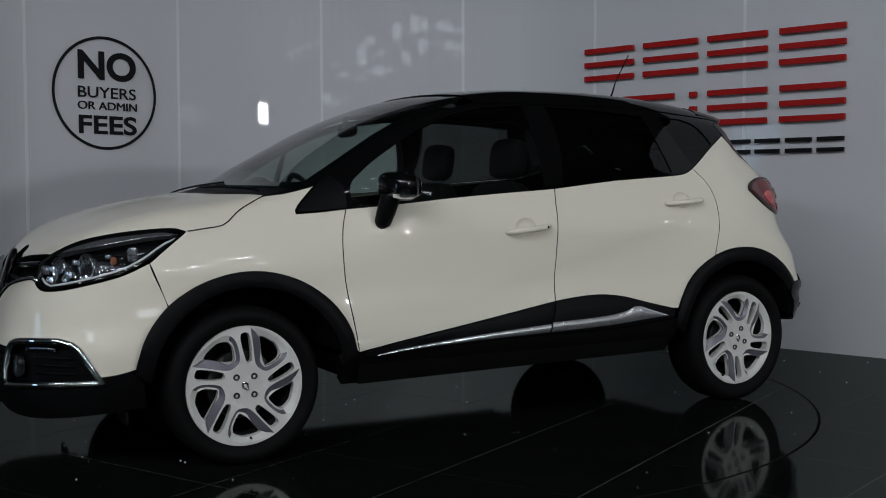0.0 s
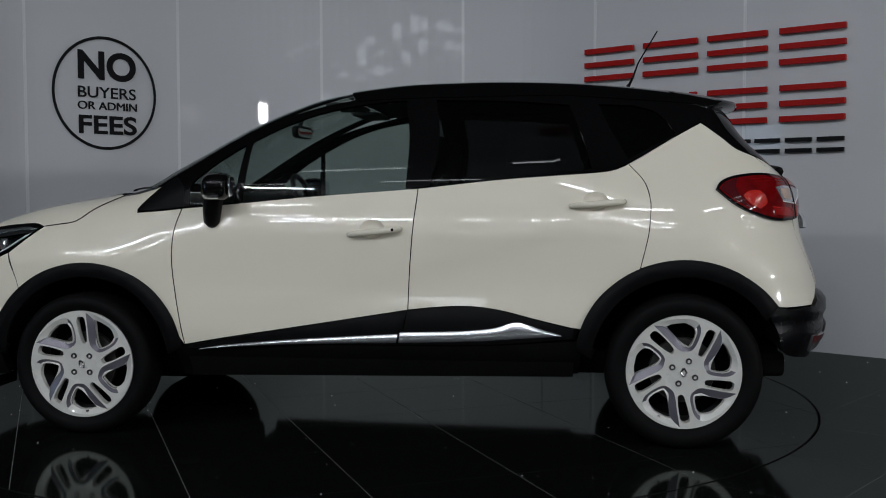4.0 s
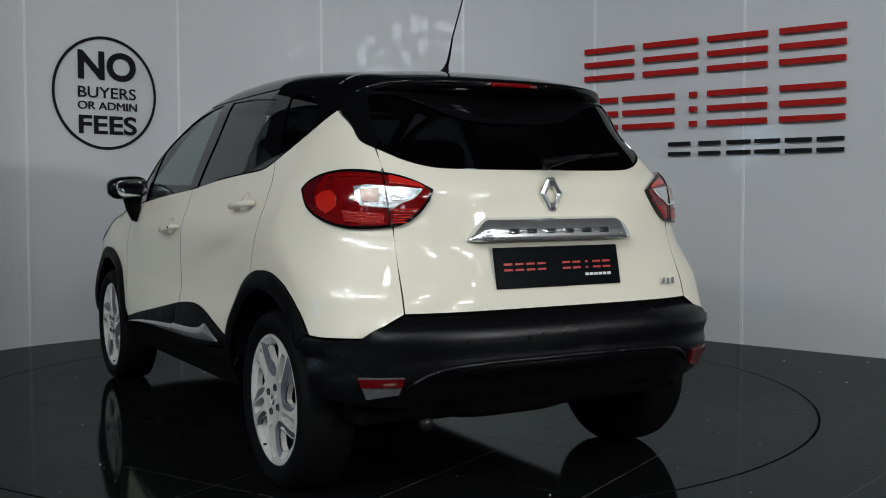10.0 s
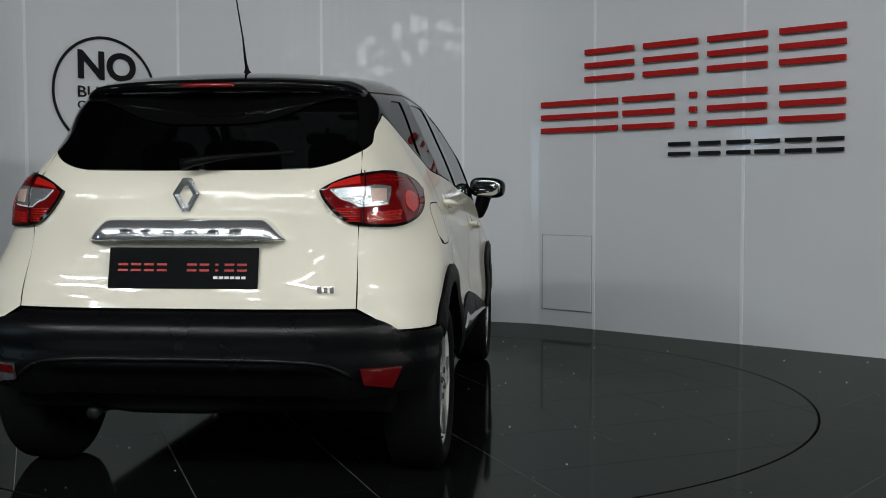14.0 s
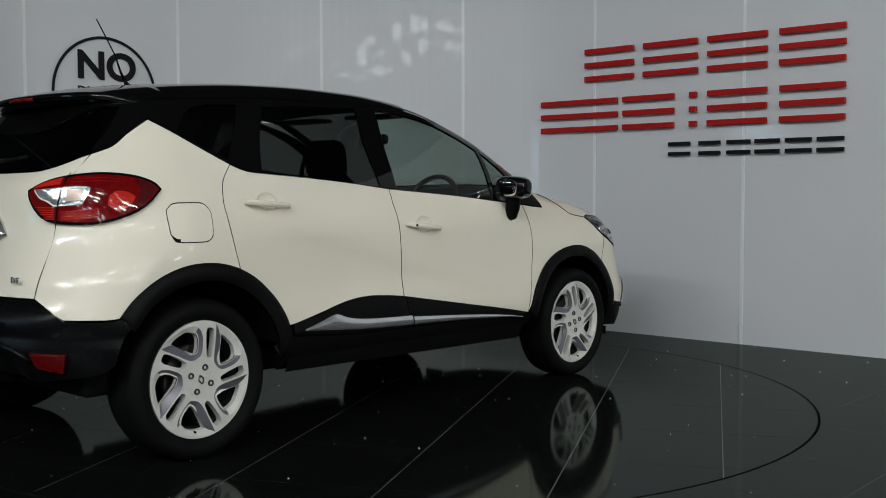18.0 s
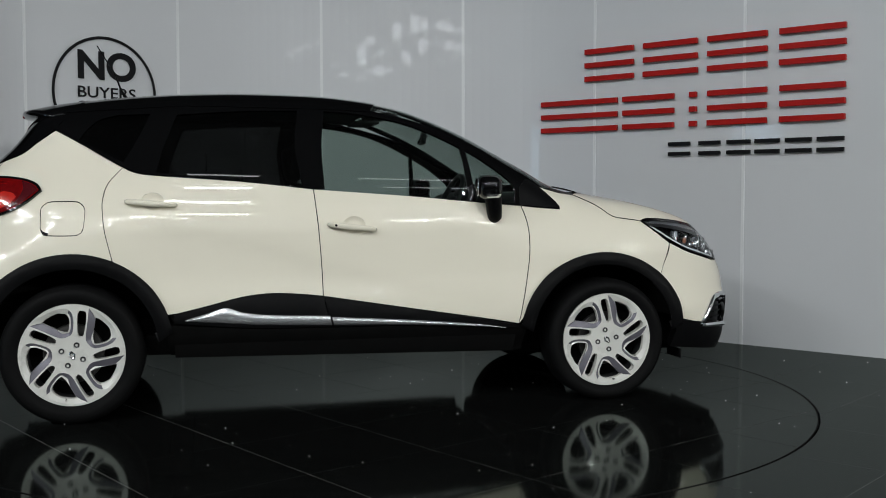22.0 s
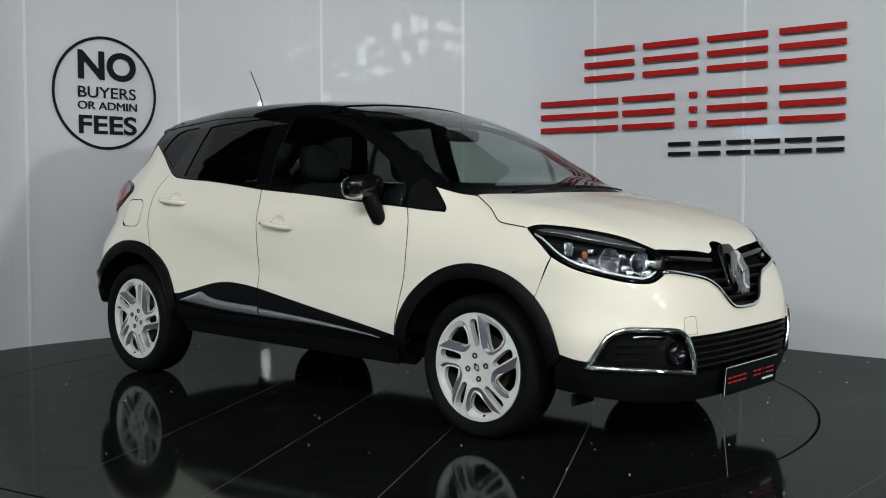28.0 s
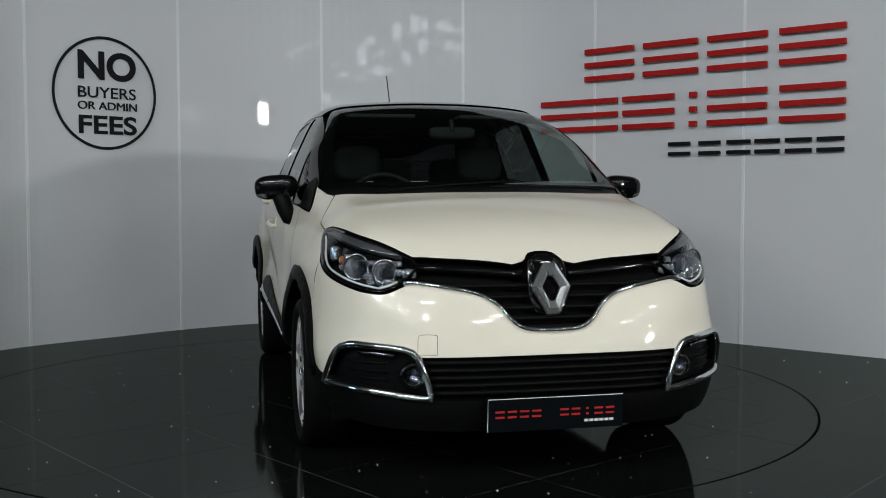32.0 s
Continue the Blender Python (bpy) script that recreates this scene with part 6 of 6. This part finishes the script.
# underneath
part("underbody", box_bm((1.62, 1.36, 0.10), (-0.02, 0, 0.335), 0.04), DARK, car)
part("engine_tray", box_bm((1.0, 1.02, 0.20), (1.35, 0, 0.30), 0.05), DARK, car)
part("rear_tray", box_bm((0.80, 1.02, 0.22), (-1.30, 0, 0.37), 0.06), DARK, car)
part("axle", tube_bm([(-1.303, -0.66, 0.30), (-1.25, -0.4, 0.27), (-1.25, 0.4, 0.27), (-1.303, 0.66, 0.30)], 0.04, 10), DARK, car, smooth=True)
part("silencer", blob_bm((0.30, 0.62, 0.15), 0.6, Matrix.Translation((-1.66, 0.10, 0.345)), 20, 10), DARK, car, "dark exhaust silencer", smooth=True)
part("exhaust_pipe", tube_bm([(-1.5, 0.40, 0.27), (-1.66, 0.42, 0.275), (-1.72, 0.42, 0.262)], 0.025, 12), BOLT, car, smooth=True)
two("front_flap", lambda: box_bm((0.012, 0.16, 0.05), (1.74, 0.68, 0.215), 0.003), GRAIN_BLACK, car, smooth=False)


def liner_bm(cx, r, z0):
    bm = bmesh.new()
    rows = []
    for k in range(25):
        a = radians(14 + 152 * k / 24)
        x, z = cx + r * math.cos(a), z0 + r * math.sin(a)
        rows.append([bm.verts.new((x, 0.50, z)), bm.verts.new((x, 0.845, z)) if 0.20 < z else bm.verts.new((x, 0.80, z))])
    for a, b in zip(rows, rows[1:]):
        bm.faces.new((a[0], a[1], b[1], b[0]))
    back = [r_[0] for r_ in rows]
    bm.faces.new(back)
    return bm


two("front_arch_liner", lambda: liner_bm(1.285, 0.398, 0.33), DARK, car)
two("rear_arch_liner", lambda: liner_bm(-1.315, 0.400, 0.335), DARK, car)

# ---- wheels ----
R_FACE = 0.236


def polar_loop(points, turn):
    """Smooth closed loop of unit points, turned by an angle, in metres."""
    q = spline(list(points) + [points[0]], 5)[:-1] * R_FACE
    c, s = math.cos(turn), math.sin(turn)
    return np.stack([q[:, 0] * c - q[:, 1] * s, q[:, 0] * s + q[:, 1] * c], -1)


WINDOW_IN = [(-0.30, 0.80), (-0.22, 0.838), (-0.09, 0.86), (0.035, 0.862), (0.175, 0.785), (0.195, 0.66), (0.105, 0.475), (0.03, 0.485), (-0.055, 0.545), (-0.165, 0.66)]
WINDOW_OUT = [(-0.525, 0.825), (-0.42, 0.885), (-0.18, 0.935), (0.06, 0.945), (0.24, 0.88), (0.285, 0.70), (0.17, 0.425), (0.03, 0.37), (-0.105, 0.41), (-0.32, 0.625)]
SLOT = [(0.380, 0.720), (0.445, 0.765), (0.540, 0.69), (0.462, 0.495), (0.350, 0.310), (0.292, 0.285), (0.244, 0.33), (0.302, 0.53)]


def face_depth(r):
    return 0.088 + 0.006 * step(r, 0.05, 0.12) - 0.004 * step(r, 0.17, 0.236)


def face_mesh(name, loops, depth, mat, parent, res=0.016, smooth=False):
    v, f = fill(loops, res)
    r = np.hypot(v[:, 0], v[:, 1])
    co = np.stack([-v[:, 0], depth(r), v[:, 1]], -1)
    fs = [tuple(int(i) for i in t) for t in f]
    me = bpy.data.meshes.new(name)
    me.from_pydata(co.tolist(), [], fs)
    bm = bmesh.new()
    bm.from_mesh(me)
    bpy.data.meshes.remove(me)
    return bm


def wall_bm(loop_a, da, loop_b, db, pick=None):
    bm = bmesh.new()
    n = len(loop_a)
    ra, rb = np.hypot(loop_a[:, 0], loop_a[:, 1]), np.hypot(loop_b[:, 0], loop_b[:, 1])
    va = [bm.verts.new((-p[0], d, p[1])) for p, d in zip(loop_a, da(ra))]
    vb = [bm.verts.new((-p[0], d, p[1])) for p, d in zip(loop_b, db(rb))]
    for i in range(n):
        if pick is None or pick(i, n):
            bm.faces.new((va[i], va[(i + 1) % n], vb[(i + 1) % n], vb[i]))
    return bm


def merge(parts_list):
    bm = bmesh.new()
    for b in parts_list:
        me = bpy.data.meshes.new("piece")
        b.to_mesh(me)
        b.free()
        bm.from_mesh(me)
        bpy.data.meshes.remove(me)
    return bm


TYRE = [(0.205, -0.02), (0.222, 0.075), (0.236, 0.083), (0.240, 0.089), (0.246, 0.091), (0.262, 0.103), (0.285, 0.106), (0.300, 0.100), (0.302, 0.0985), (0.312, 0.090), (0.319, 0.078), (0.322, 0.060), (0.3225, 0.0), (0.322, -0.06), (0.312, -0.09), (0.28, -0.105), (0.21, -0.10)]


def wheel(x, s, phase, bolts, axle):
    w = new("wheel")
    w.parent = car
    w["label"] = "white alloy wheel with a black tyre"
    w.matrix_basis = Matrix.Translation((x, s * 0.745, axle)) @ Matrix.Rotation(0.0 if s > 0 else math.pi, 4, "Z") @ Matrix.Rotation(phase, 4, "Y")
    tall = (axle - 0.24) / 0.0825
    part("tyre", revolve_bm([(r if r < 0.24 else 0.24 + (r - 0.24) * tall, d) for r, d in TYRE], 96), RUBBER, w, "black road tyre", smooth=True)
    part("rim", revolve_bm([(0.2345, 0.082), (0.236, 0.084), (0.2385, 0.086), (0.238, 0.078)], 72), ALLOY, w, smooth=True)
    part("barrel", revolve_bm([(0.235, 0.078), (0.228, 0.055), (0.205, 0.02), (0.20, -0.07), (0.215, -0.085)], 48), BARREL, w, smooth=True)
    turns = [radians(-72 * k) for k in range(5)]
    circle = [np.array([(R_FACE * math.cos(2 * math.pi * k / 90), R_FACE * math.sin(2 * math.pi * k / 90)) for k in range(90)])]
    outs, slots = [polar_loop(WINDOW_OUT, t) for t in turns], [polar_loop(SLOT, t) for t in turns]
    part("face", face_mesh("face", circle + outs + slots, face_depth, ALLOY, w), ALLOY, w, smooth=True)
    for t in turns:
        o, i_, sl = polar_loop(WINDOW_OUT, t), polar_loop(WINDOW_IN, t), polar_loop(SLOT, t)
        n = len(o)
        cut = lambda i, n: i >= n * 0.42
        deep = lambda r: face_depth(r) - 0.014
        deeper = lambda r: face_depth(r) - 0.034
        # the facet runs round the window; inside it a white lip widens from the long arm to the short one
        along = np.arange(n) / n
        width = 0.66 + 0.34 * step(along, 0.74, 0.88)
        mid = o + (i_ - o) * width[:, None]
        low = lambda r: face_depth(r) - 0.012
        lip = lambda r: face_depth(r) - 0.0085
        part("cut_facet", wall_bm(o, face_depth, mid, low, cut), ALLOY_CUT, w, "machined grey spoke facet")
        part("window_edge", merge([wall_bm(o, face_depth, i_, deep, lambda i, n: not cut(i, n)), wall_bm(mid, low, i_, lip, cut), wall_bm(i_, deep, i_ * 0.985, deeper), wall_bm(sl, face_depth, sl * 0.99, deeper)]), ALLOY, w)
    for k in range(4):
        a = radians(90 * k + 180 - bolts)
        c = (0.051 * math.cos(a), 0.051 * math.sin(a))
        bm = revolve_bm([(0.0, -0.004), (0.006, -0.004), (0.006, 0.001), (0.0125, 0.0035), (0.0135, -0.002)], 16)
        bmesh.ops.translate(bm, verts=bm.verts, vec=(c[0], 0.090, c[1]))
        part("wheel_bolt", bm, BOLT, w, smooth=False)
    part("centre_cap", diamond_bm(0.016, 0.020, 0.005, Matrix.Translation((0, 0.0895, 0)) @ Matrix(((-1, 0, 0), (0, 0, 1), (0, 1, 0))).to_4x4()), CHROME_DULL, w, "small metal lozenge cap")
    part("brake_disc", revolve_bm([(0.07, 0.03), (0.135, 0.03), (0.138, 0.02), (0.138, 0.01), (0.07, 0.005)], 40), STEEL, w, smooth=False)
    part("wheel_back", revolve_bm([(0.0, -0.01), (0.10, -0.012), (0.204, -0.02)], 40), DARK, w)
    bm = revolve_bm([(0.0, 0.0), (0.004, 0.0), (0.004, 0.02)], 8)
    bmesh.ops.translate(bm, verts=bm.verts, vec=(0.10, 0.072, -0.185))
    part("valve", bm, DARK, w)


wheel(1.300, 1, radians(34.0), 11, 0.314)
wheel(-1.316, 1, 0.0, 66, 0.324)
wheel(1.295, -1, radians(39.0), 63, 0.314)
wheel(-1.320, -1, radians(20.0), 47, 0.324)


def motions():
    rows_car, rows_disc = [], []
    times = [0.0, 0.1] + [0.5 * i for i in range(1, 64)] + [31.9, 32.0]
    for t in times:
        a = radians(TURN_START + TURN_RATE * t)
        x = CAR_ON_DISC[0] * math.cos(a) - CAR_ON_DISC[1] * math.sin(a)
        y = CAR_ON_DISC[0] * math.sin(a) + CAR_ON_DISC[1] * math.cos(a)
        rows_car.append((t, pose(x, y, 0, 0, 0, math.degrees(a))))
        rows_disc.append((t, pose(0, 0, 0, 0, 0, math.degrees(a))))
    walk(car, rows_car)
    walk(turntable, rows_disc)


motions()
